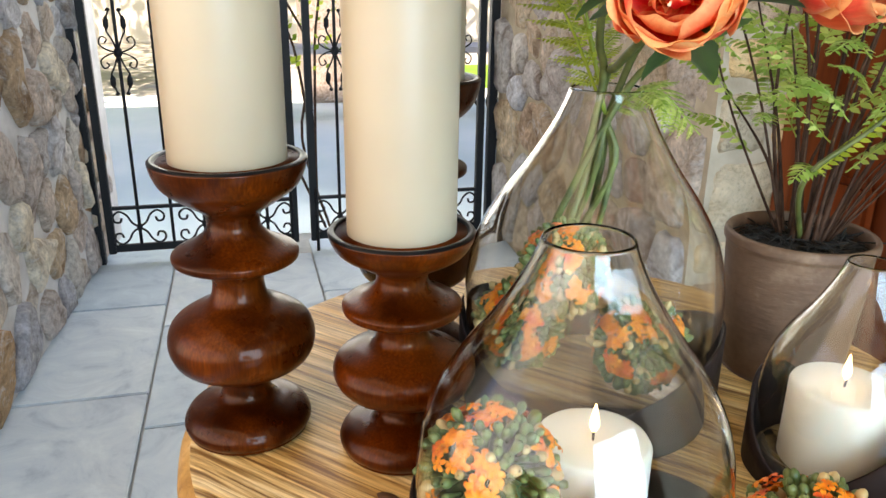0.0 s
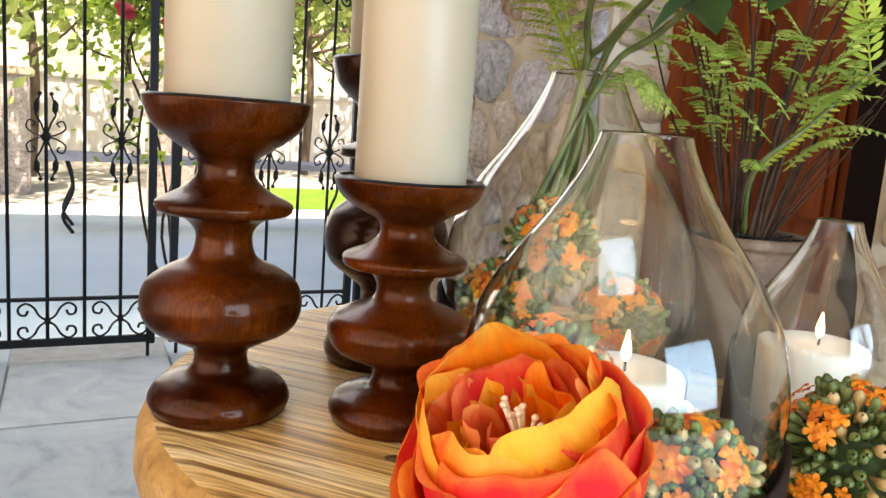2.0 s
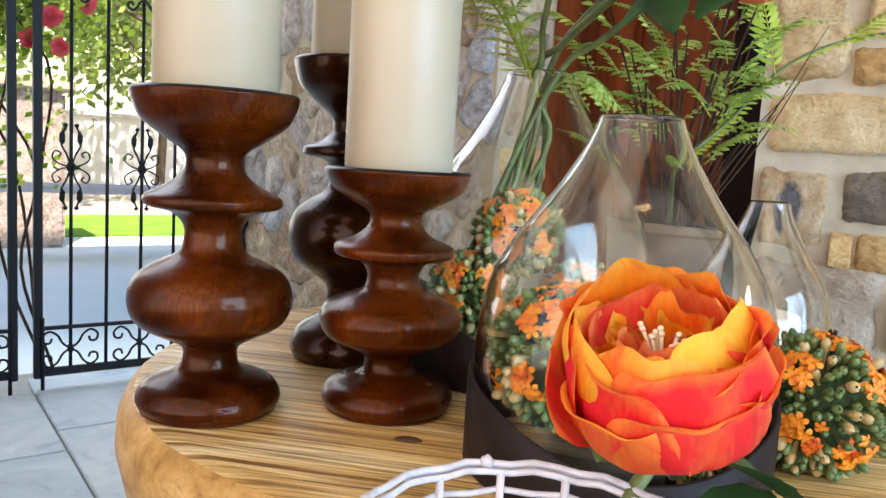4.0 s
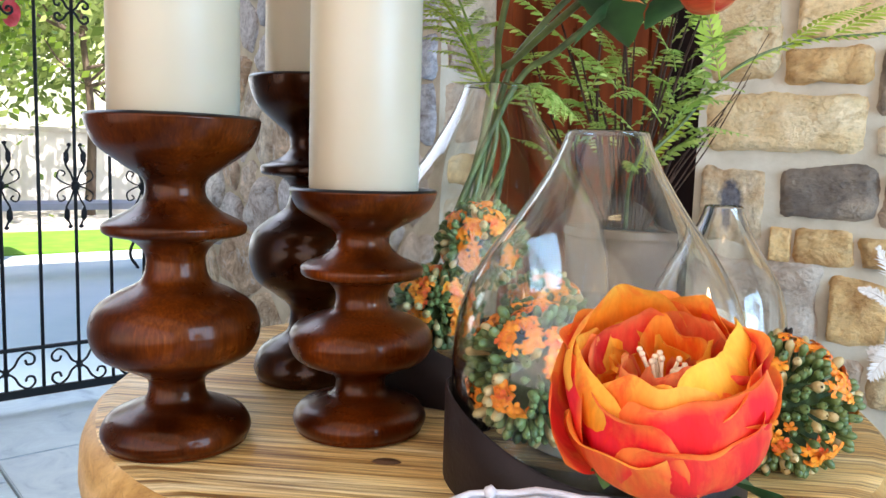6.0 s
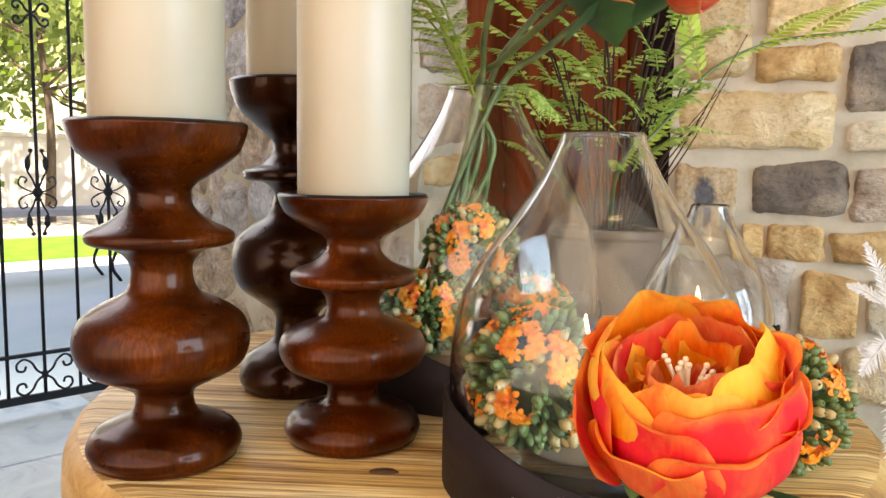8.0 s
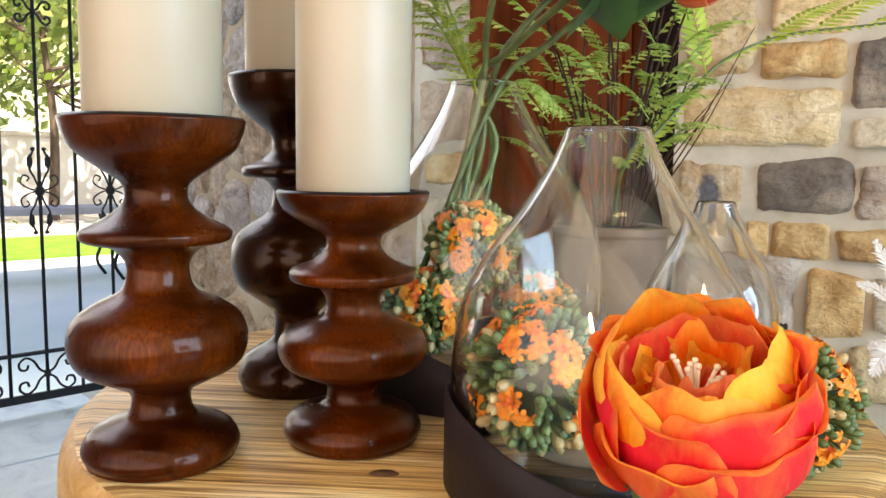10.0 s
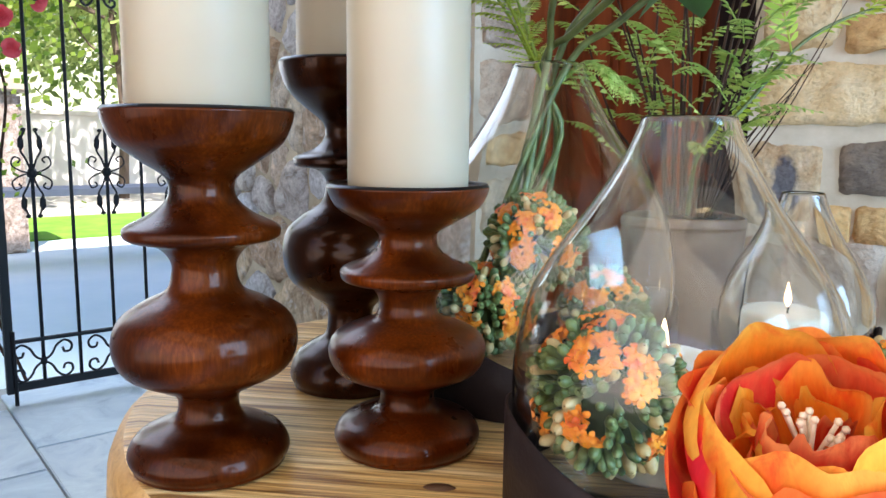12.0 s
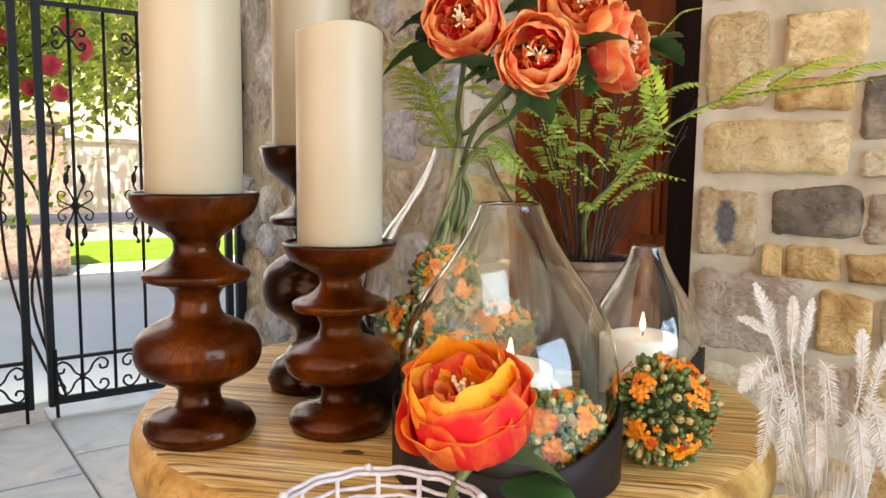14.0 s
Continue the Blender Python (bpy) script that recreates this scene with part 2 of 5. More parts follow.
STONES = [
    stone_material("tan_sandstone", [(0.28, (0.46, 0.27, 0.11)), (0.5, (0.70, 0.50, 0.265)), (0.72, (0.80, 0.65, 0.43))]),
    stone_material("rust_sandstone", [(0.28, (0.34, 0.155, 0.05)), (0.5, (0.63, 0.395, 0.17)), (0.72, (0.77, 0.575, 0.335))]),
    stone_material("grey_stone", [(0.28, (0.10, 0.078, 0.064)), (0.5, (0.26, 0.20, 0.15)), (0.72, (0.50, 0.38, 0.26))]),
    stone_material("pink_grey_stone", [(0.28, (0.29, 0.185, 0.125)), (0.5, (0.47, 0.36, 0.27)), (0.72, (0.64, 0.54, 0.44))]),
    stone_material("pale_limestone", [(0.28, (0.44, 0.34, 0.22)), (0.5, (0.63, 0.53, 0.38)), (0.72, (0.74, 0.65, 0.51))]),
]


def blotched_stone():
    """Rust sandstone with one dark mineral stain across its face."""
    n = Nodes("stained_sandstone")
    c = n.coords((1, 1, 1), False)
    fine = n.noise(c, 85, 6, 0.7)
    col = n.ramp(n.noise(c, 14, 5, 0.6, 0.6), [(0.3, (0.42, 0.22, 0.09)), (0.5, (0.60, 0.42, 0.24)), (0.7, (0.70, 0.56, 0.40))])
    tc = n.node("ShaderNodeTexCoord")
    mp = n.node("ShaderNodeMapping")
    mp.inputs["Rotation"].default_value = (0, radians(28), 0)
    mp.inputs["Scale"].default_value = (48, 6, 21)
    n.link(tc.outputs["Object"], mp.inputs["Vector"])
    gr = n.node("ShaderNodeTexGradient")
    gr.gradient_type = "SPHERICAL"
    n.link(mp.outputs[0], gr.inputs["Vector"])
    add = n.node("ShaderNodeMath")
    add.operation = "MULTIPLY_ADD"
    n.link(n.noise(c, 60, 5, 0.7), add.inputs[0])
    add.inputs[1].default_value = 0.9
    n.link(gr.outputs["Fac"], add.inputs[2])
    col = n.mix(n.ramp(add.outputs[0], [(0.55, (0.0,) * 3), (0.85, (0.9,) * 3)]), col, (0.10, 0.095, 0.11))
    col = n.mix(0.7, col, n.ramp(fine, [(0.30, (0.4,) * 3), (0.48, (0.92,) * 3), (0.72, (1.35,) * 3)]), "MULTIPLY")
    n.set(Base_Color=col, Roughness=0.88, Specular_IOR_Level=0.25)
    n.bump(n.noise(c, 34, 6, 0.7), 0.9, 0.02)
    n.bump(fine, 0.6, 0.004)
    return n.m


STONES.append(blotched_stone())
MORTAR = simple("lime_mortar", (0.38, 0.31, 0.215), (0.58, 0.49, 0.365), 0.95, 14, 1.0, 110)
MORTAR_PALE = simple("pale_grey_mortar", (0.50, 0.49, 0.48), (0.72, 0.70, 0.69), 0.95, 14, 1.0, 110)
RUBBLE = rubble_material()
SLATE = slate_material()
GROUT = simple("grey_grout", (0.34, 0.34, 0.32), (0.46, 0.46, 0.43), 0.95, 30, 0.4)
TIMBER = simple("bounce_cutting_timber", (0.07, 0.04, 0.022), (0.14, 0.085, 0.05), 0.6, 12, 0.4, 60, (1, 0.1, 1))
PLASTER = simple("tan_plaster", (0.20, 0.165, 0.125), (0.26, 0.22, 0.17), 0.9, 6, 0.3)
DOOR_WOOD = simple("red_brown_door_wood", (0.095, 0.019, 0.0055), (0.28, 0.064, 0.017), 0.4, 26, 0.3, 90, (1, 1, 0.08), Specular_IOR_Level=0.2)
# near black: the shade beside the east jamb is put into this colour
SHADED_FRAME = simple("shade_coloured_timber", (0.006, 0.0025, 0.002), (0.016, 0.006, 0.004), 0.6, 26, 0.3, 90, (1, 1, 0.08), Specular_IOR_Level=0.08)
IRON = iron_material()
POT = pot_material()
SOIL = simple("dark_moss", (0.006, 0.005, 0.004), (0.03, 0.024, 0.017), 0.95, 120, 0.8, 300)
FERN = island_leaf("fern_green", (0.22, 0.35, 0.045), (0.62, 0.72, 0.20))
FERN_YELLOW = island_leaf("fern_yellow_green", (0.30, 0.40, 0.025), (0.58, 0.66, 0.11))
TWIG = simple("brown_twig", (0.026, 0.012, 0.007), (0.090, 0.045, 0.026), 0.75, 90, 0.4, 300, Specular_IOR_Level=0.2)
STEM = simple("green_stem", (0.045, 0.060, 0.012), (0.15, 0.18, 0.045), 0.5, 60, 0.3, 200)
LEAF = leaf_material("dark_rose_leaf", (0.012, 0.045, 0.010), (0.042, 0.115, 0.024), 0.45)
LEAF_MID = leaf_material("rose_leaf", (0.030, 0.085, 0.012), (0.085, 0.19, 0.03), 0.5)
PETAL_IN = petal_material("petal_yellow_orange", (0.95, 0.18, 0.012), (0.95, 0.29, 0.014), (0.95, 0.47, 0.06), (0.90, 0.055, 0.012), 1)
PETAL_OUT = petal_material("petal_coral", (0.84, 0.050, 0.020), (0.87, 0.080, 0.034), (0.94, 0.28, 0.05), (0.84, 0.040, 0.020), 1)
PETAL_CORE = petal_material("petal_red_core", (0.82, 0.040, 0.020), (0.89, 0.095, 0.045), (0.95, 0.29, 0.10), (0.66, 0.016, 0.010), 1)
PETAL_PEACH = petal_material("petal_peach_coral", (0.90, 0.085, 0.040), (0.94, 0.20, 0.070), (0.97, 0.47, 0.20), (0.86, 0.050, 0.030), 1)
STAMEN = simple("cream_stamen", (0.75, 0.58, 0.36), (0.9, 0.76, 0.55), 0.6, 200, 0)
BUD = simple("green_bud", (0.040, 0.080, 0.018), (0.18, 0.225, 0.065), 0.42, 90, 0.2)
BUD_PALE = simple("pale_bud", (0.40, 0.27, 0.09), (0.60, 0.42, 0.19), 0.45, 90, 0.2)
FLORET = simple("orange_floret", (0.85, 0.17, 0.006), (0.92, 0.33, 0.012), 0.55, 160, 0.2)
FLORET_RED = simple("red_orange_floret", (0.75, 0.06, 0.01), (0.9, 0.22, 0.015), 0.55, 160, 0.2)
CORE = simple("moss_core", (0.016, 0.032, 0.008), (0.05, 0.085, 0.022), 0.9, 120, 0.8)
WICKER = simple("white_wicker", (0.50, 0.46, 0.46), (0.74, 0.71, 0.72), 0.6, 120, 0.5, 260)
FEATHER = island_leaf("cream_plume", (0.66, 0.60, 0.52), (0.82, 0.78, 0.72), 0.8)
CERAMIC = simple("cream_ceramic", (0.55, 0.48, 0.38), (0.68, 0.6, 0.5), 0.5, 20, 0.2)

# ---- mesh helpers ----


def link_mesh(name, bm, material, smooth=True):
    me = bpy.data.meshes.new(name)
    bm.normal_update()
    bm.to_mesh(me)
    bm.free()
    for m in material if isinstance(material, (list, tuple)) else (material,):
        me.materials.append(m)
    if smooth:
        me.polygons.foreach_set("use_smooth", [True] * len(me.polygons))
    return me


def part(name, bm, material, parent, label="", smooth=True):
    ob = new(name, link_mesh(name, bm, material, smooth))
    ob.parent = parent
    if label:
        tagged(ob, label)
    return ob


def piece(name, mesh, parent, m=None):
    ob = new(name, mesh)
    ob.parent = parent
    if m is not None:
        ob.matrix_local = m
    return ob


def thing(name, m, label, category, group="", kind=""):
    ob = new(name)
    ob.empty_display_size = 0.02
    ob.matrix_world = m
    return tagged(ob, label, category, group, kind)


def spline(points, n):
    """A Catmull-Rom line through points."""
    P = [Vector(p) for p in points]
    P = [P[0] * 2 - P[1], *P, P[-1] * 2 - P[-2]]
    out = []
    for i in range(1, len(P) - 2):
        for k in range(n):
            t = k / n
            a, b, c, d = P[i - 1 : i + 3]
            out.append(0.5 * ((2 * b) + (c - a) * t + (2 * a - 5 * b + 4 * c - d) * t * t + (3 * b - a - 3 * c + d) * t**3))
    out.append(P[-2])
    return out


def lathe(profile, seg=48, bm=None, close_top=False, close_bottom=False):
    """Turns (r, z) points round z."""
    bm = bm or bmesh.new()
    rings = []
    for r, z in profile:
        rings.append([bm.verts.new((r * math.cos(a), r * math.sin(a), z)) for a in (2 * math.pi * i / seg for i in range(seg))])
    for a, b in zip(rings, rings[1:]):
        for i in range(seg):
            bm.faces.new((a[i], a[(i + 1) % seg], b[(i + 1) % seg], b[i]))
    if close_bottom:
        bm.faces.new(rings[0][::-1])
    if close_top:
        bm.faces.new(rings[-1])
    return bm


def smooth_profile(points, n=5):
    return [(max(p.x, 0.0004), p.z) for p in spline([(r, 0, z) for r, z in points], n)]


def tube(points, radius, seg=8, bm=None, taper=None):
    """A round bar along points; taper: the radius at its end."""
    bm = bm or bmesh.new()
    P = [Vector(p) for p in points]
    rings, side = [], None
    for i, p in enumerate(P):
        d = (P[min(i + 1, len(P) - 1)] - P[max(i - 1, 0)]).normalized()
        if side is None:
            side = d.orthogonal().normalized()
        side = (side - d * side.dot(d)).normalized()
        up = d.cross(side)
        r = radius if taper is None else radius + (taper - radius) * i / (len(P) - 1)
        rings.append([bm.verts.new(p + (side * math.cos(a) + up * math.sin(a)) * r) for a in (2 * math.pi * k / seg for k in range(seg))])
    for a, b in zip(rings, rings[1:]):
        for i in range(seg):
            bm.faces.new((a[i], a[(i + 1) % seg], b[(i + 1) % seg], b[i]))
    bm.faces.new(rings[0][::-1])
    bm.faces.new(rings[-1])
    return bm


def box(x0, x1, y0, y1, z0, z1, bevel=0.0, bm=None):
    bm = bm or bmesh.new()
    r = bmesh.ops.create_cube(bm, size=1)
    for v in r["verts"]:
        v.co = ((x0 + x1) / 2 + v.co.x * (x1 - x0), (y0 + y1) / 2 + v.co.y * (y1 - y0), (z0 + z1) / 2 + v.co.z * (z1 - z0))
    if bevel:
        es = {e for v in r["verts"] for e in v.link_edges}
        bmesh.ops.bevel(bm, geom=list(es), offset=bevel, segments=2, affect="EDGES")
    return bm


def blob(r, sub=2, rough=0.0, bm=None, at=(0, 0, 0), squash=(1, 1, 1)):
    bm = bm or bmesh.new()
    res = bmesh.ops.create_icosphere(bm, subdivisions=sub, radius=r)
    for v in res["verts"]:
        k = 1 + rough * noise.noise(v.co * (2.2 / r) + Vector(at) * 31)
        v.co = Vector((v.co.x * squash[0], v.co.y * squash[1], v.co.z * squash[2])) * k + Vector(at)
    return bm


# ---- plan: the porch stands askew to the table ----
GATE_A = radians(43)
GATE_MID = Vector((-1.46, 1.80, 0))
HOUSE_DIR = Vector((math.sin(GATE_A), -math.cos(GATE_A), 0))  # from the gate along the house wall
TABLE = Vector((-0.138, 0.447, 0.551))
TZ = TABLE.z


def along(origin, direction):
    """A frame whose x runs along direction and whose y points to its left."""
    d = Vector(direction).normalized()
    m = Matrix(((d.x, -d.y, 0, origin[0]), (d.y, d.x, 0, origin[1]), (0, 0, 1, 0), (0, 0, 0, 1)))
    return m


# ---- structure ----
GF = along(GATE_MID, (math.cos(GATE_A), math.sin(GATE_A), 0))  # the gate's frame: y points out to the garden
floor_ob = thing("floor", GF, "grey blue slate flagstone porch floor", "floor", kind="structure")
part("bedding", box(-2.6, 4.2, -5.9, 0.2, -0.12, -0.012), GROUT, floor_ob, smooth=False)
ground = new("ground", link_mesh("ground", box(-400, 400, -400, 400, -0.35, -0.13), simple("pale_gravel", (0.42, 0.39, 0.34), (0.6, 0.57, 0.5), 0.95, 3, 0.5, 40), False))
tagged(ground, "pale sunlit gravel ground of the garden", "ground", kind="structure")


# wall beside the door: coursed stone facing the table
RW = along((0.205, 1.085), (0.906, -0.423, 0))
wall_right = thing("wall_east", RW, "coursed tan and grey sandstone wall with pale mortar", "wall", kind="structure")
part("mortar", box(-0.02, 5.2, -0.002, 0.50, -0.1, 2.7), MORTAR, wall_right, smooth=False)


def stone_mesh(w, h, seed, depth=0.026, nx=12, nz=8, roundness=0.22):
    """A rough-faced block: w along x, h along z, its face towards -y."""
    bm = bmesh.new()
    off = Vector((seed * 3.7, seed * 1.3, seed * 2.1))
    grid = []
    for j in range(nz + 1):
        row = []
        for i in range(nx + 1):
            u, v = i / nx * 2 - 1, j / nz * 2 - 1
            e = max(abs(u), abs(v))
            s = 1 - 0.15 * (abs(u) ** 5) * (abs(v) ** 5)
            x, z = u * w / 2 * s, v * h / 2 * s
            p = Vector((x, 0, z))
            edge = noise.noise(p * 15 + off) * 0.019 + noise.noise(p * 60 + off) * 0.004 - 0.002
            if abs(u) > 0.98:
                x += edge * (1 if u > 0 else -1)
            if abs(v) > 0.98:
                z += edge * (1 if v > 0 else -1)
            bulge = depth * (1 - max(0, (e - 0.86) / 0.14) ** 2 * 0.62)
            y = -bulge + noise.noise(p * 11 + off) * 0.009 + noise.noise(p * 38 + off) * 0.006 + abs(noise.noise(p * 22 + off * 2)) * 0.008
            row.append(bm.verts.new((x, y, z)))
        grid.append(row)
    for j in range(nz):
        for i in range(nx):
            bm.faces.new((grid[j][i], grid[j][i + 1], grid[j + 1][i + 1], grid[j + 1][i]))
    rim = grid[0] + [r[-1] for r in grid[1:-1]] + grid[-1][::-1] + [r[0] for r in grid[-2:0:-1]]
    back = [bm.verts.new((v.co.x, 0.02, v.co.z)) for v in rim]
    for i in range(len(rim)):
        k = (i + 1) % len(rim)
        bm.faces.new((rim[k], rim[i], back[i], back[k]))
    return bm


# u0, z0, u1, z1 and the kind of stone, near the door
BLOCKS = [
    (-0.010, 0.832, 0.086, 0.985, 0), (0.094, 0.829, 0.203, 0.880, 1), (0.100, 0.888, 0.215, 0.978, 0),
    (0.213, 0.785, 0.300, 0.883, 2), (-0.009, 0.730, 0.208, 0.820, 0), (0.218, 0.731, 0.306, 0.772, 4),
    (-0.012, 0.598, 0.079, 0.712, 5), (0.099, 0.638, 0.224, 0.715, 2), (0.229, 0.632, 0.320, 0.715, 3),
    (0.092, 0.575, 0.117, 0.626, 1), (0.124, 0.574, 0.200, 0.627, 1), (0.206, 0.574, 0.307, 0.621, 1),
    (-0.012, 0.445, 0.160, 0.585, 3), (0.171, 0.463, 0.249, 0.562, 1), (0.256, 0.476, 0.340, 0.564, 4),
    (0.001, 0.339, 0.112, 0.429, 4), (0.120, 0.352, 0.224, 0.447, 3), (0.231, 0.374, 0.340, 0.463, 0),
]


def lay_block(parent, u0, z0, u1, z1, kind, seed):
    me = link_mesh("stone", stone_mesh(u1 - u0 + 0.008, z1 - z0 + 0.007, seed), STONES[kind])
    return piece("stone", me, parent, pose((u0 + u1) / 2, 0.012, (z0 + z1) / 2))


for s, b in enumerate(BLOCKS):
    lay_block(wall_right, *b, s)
rng = random.Random(5)


def fill_courses(parent, u0, u1, z0, z1, seed):
    """Random courses of blocks."""
    z = z0
    while z < z1 - 0.03:
        h = min(rng.uniform(0.075, 0.13), z1 - z)
        u = u0
        while u < u1 - 0.03:
            w = min(rng.uniform(0.10, 0.24), u1 - u)
            lay_block(parent, u + 0.002, z + 0.008, u + w - 0.014, z + h - 0.008, rng.choice((0, 0, 1, 1, 2, 3, 4)), seed + len(parent.children))
            u += w
        z += h


fill_courses(wall_right, -0.012, 0.345, 0.99, 1.40, 40)
fill_courses(wall_right, -0.012, 0.345, 0.03, 0.335, 90)
fill_courses(wall_right, 0.345, 1.0, 0.03, 1.40, 140)


# rubble walls: cells of a relaxed scatter, one stone each
def clip(poly, a, b, c):
    """Keeps the part of poly where a*x + b*y <= c."""
    out = []
    for i, p in enumerate(poly):
        q = poly[(i + 1) % len(poly)]
        dp, dq = a * p[0] + b * p[1] - c, a * q[0] + b * q[1] - c
        if dp <= 0:
            out.append(p)
        if dp * dq < 0:
            t = dp / (dp - dq)
            out.append((p[0] + t * (q[0] - p[0]), p[1] + t * (q[1] - p[1])))
    return out


def rubble_cells(w, h, n, seed):
    r = random.Random(seed)
    pts = [(r.uniform(0, w), r.uniform(0, h)) for _ in range(n)]
    for it in range(4):
        cells = []
        for i, (x, y) in enumerate(pts):
            poly = [(0, 0), (w, 0), (w, h), (0, h)]
            for j, (a, b) in enumerate(pts):
                if i != j and abs(a - x) < 0.6 and abs(b - y) < 0.6:
                    poly = clip(poly, a - x, (b - y), (a * a + b * b - x * x - y * y) / 2)
            cells.append(poly)
        if it < 3:
            pts = [(0.7 * x + 0.3 * sum(p[0] for p in c) / len(c), 0.7 * y + 0.3 * sum(p[1] for p in c) / len(c)) for (x, y), c in zip(pts, cells)]
    return cells


def rubble_stone(poly, seed):
    """One fieldstone: a ragged outline, a hewn and slightly tilted face."""
    cx, cz = sum(p[0] for p in poly) / len(poly), sum(p[1] for p in poly) / len(poly)
    r = random.Random(int(seed * 100))
    off = Vector((seed, seed * 2.0, seed * 0.7))
    ring = []
    for i, p in enumerate(poly):
        q = poly[(i + 1) % len(poly)]
        for t in (0.0, 0.25, 0.5, 0.75):
            ring.append(Vector((p[0] + t * (q[0] - p[0]) - cx, 0, p[1] + t * (q[1] - p[1]) - cz)))
    ring = [(ring[i - 1] + v * 1.2 + ring[(i + 1) % len(ring)]) / 3.2 for i, v in enumerate(ring)]
    ring = [v * (1 + 0.16 * noise.noise(v * 22 + off) + 0.07 * noise.noise(v * 60 + off)) for v in ring]
    proud, tx, tz = r.uniform(0.016, 0.040), r.uniform(-0.12, 0.12), r.uniform(-0.12, 0.12)
    bm = bmesh.new()
    loops = []
    for k, f in ((0.93, None), (0.925, 0.25), (0.87, 0.78), (0.70, 0.97), (0.42, 1.0)):
        loop = []
        for v in ring:
            p = v * k
            y = 0.02 if f is None else -proud * f - (p.x * tx + p.z * tz) * f + 0.010 * f * noise.noise(p * 16 + off) + 0.006 * f * noise.noise(p * 45 + off)
            loop.append(bm.verts.new((p.x, y, p.z)))
        loops.append(loop)
    for a, b in zip(loops, loops[1:]):
        for i in range(len(ring)):
            bm.faces.new((a[i], a[(i + 1) % len(ring)], b[(i + 1) % len(ring)], b[i]))
    c = bm.verts.new((0, -proud + 0.008 * noise.noise(off), 0))
    for i in range(len(ring)):
        bm.faces.new((loops[-1][i], loops[-1][(i + 1) % len(ring)], c))
    return bm, cx, cz


def rubble_wall(parent, w, h, n, seed, x0=0.0, z0=0.0):
    for i, poly in enumerate(rubble_cells(w, h, n, seed)):
        if len(poly) > 2:
            bm, cx, cz = rubble_stone(poly, seed + i * 0.37)
            piece("stone", link_mesh("stone", bm, RUBBLE), parent, pose(x0 + cx, 0, z0 + cz))


# house wall between the gate and the door; its face looks towards the table
HW = along((-1.0, 2.235), HOUSE_DIR)
wall_house = thing("wall_north", HW, "fieldstone house wall beside the gate", "wall", kind="structure")
part("mortar", box(0.0, 1.165, -0.013, 0.50, -0.1, 2.7), MORTAR, wall_house, smooth=False)
# wall on the other side of the gate, running towards the viewer
LW = along((-1.93, 1.40), (0.64, -0.77, 0))
wall_left = thing("wall_west", LW @ pose(0, 0, 0), "rough fieldstone side wall of the porch", "wall", kind="structure")
part("mortar", box(-0.3, 1.05, -0.36, 0.013, -0.1, 2.7), MORTAR_PALE, wall_left, smooth=False)
# unseen plaster stretch, added to cut stray light and frame the fill lamp
part("wall_body", box(1.05, 1.6, -0.36, 0.0, -0.1, 2.7), PLASTER, wall_left, smooth=False)
part("wall_body", box(4.2, 6.6, -0.36, 0.0, -0.1, 2.7), PLASTER, wall_left, smooth=False)
part("lintel", box(1.6, 4.2, -0.36, 0.0, 2.2, 2.7), PLASTER, wall_left, smooth=False)
part("dwarf_wall", box(1.6, 4.2, -0.36, 0.0, -0.1, 0.4), PLASTER, wall_left, smooth=False)

# door recess
door = thing("door_1", along((-0.136, 1.40), (0.338, -0.315, 0)), "closed red brown panelled wooden door in a deep recess", "door", kind="structure")
part("door_leaf", box(-0.25, 0.75, 0.16, 0.21, 0.0, 2.05, 0.004), DOOR_WOOD, door, smooth=False)
for u in (-0.02, 0.145, 0.31):
    for z0, z1 in ((0.12, 0.50), (0.60, 0.98), (1.08, 1.9)):
        part("panel", box(u + 0.02, u + 0.135, 0.138, 0.16, z0, z1, 0.012), DOOR_WOOD, door, smooth=False)
part("door_frame", box(-0.03, 0.02, 0.06, 0.159, 0.0, 2.1, 0.006), DOOR_WOOD, door, smooth=False)
# east post carries the shade of the recess corner in its colour
part("door_frame", box(0.37, 0.47, 0.03, 0.159, 0.0, 2.1, 0.006), SHADED_FRAME, door, "timber door frame post coloured near black for the recess shade", smooth=False)
part("lintel", box(-0.25, 0.75, 0.003, 0.30, 2.1, 2.7), MORTAR, door, smooth=False)
part("recess_back", box(-0.3, 0.9, 0.215, 0.34, -0.1, 2.7), DOOR_WOOD, door, smooth=False)

# ceiling and the side behind the viewer, with its wide opening
# the ceiling is out of view; its dark tone holds back bounced light
ceiling = new("ceiling", link_mesh("ceiling", box(-2.6, 4.2, -5.9, 0.15, 2.5, 2.6), TIMBER, False))
ceiling.matrix_world = GF
tagged(ceiling, "unseen timber porch ceiling, dark to cut bounced light", "ceiling", kind="structure")
# unseen mass added over the ceiling so its shadow covers the near patio
roof = new("roof", link_mesh("roof", box(-2.6, 6.0, -5.9, 0.1, 2.7, 5.2), PLASTER, False))
roof.matrix_world = GF
tagged(roof, "unseen plain block above the porch, added to shade the patio", "roof", kind="structure")
wall_back = thing("wall_south", GF, "plain plaster end wall of the porch with opening", "wall", kind="structure")
part("pier", box(-0.9, -0.5, -5.2, -4.9, -0.1, 2.5), PLASTER, wall_back, smooth=False)
part("pier", box(1.4, 4.2, -5.2, -4.9, -0.1, 2.5), PLASTER, wall_back, smooth=False)
part("lintel", box(-0.5, 1.4, -5.2, -4.9, 2.3, 2.5), PLASTER, wall_back, smooth=False)
part("dwarf_wall", box(-0.5, 1.4, -5.2, -4.9, -0.1, 0.4), PLASTER, wall_back, smooth=False)


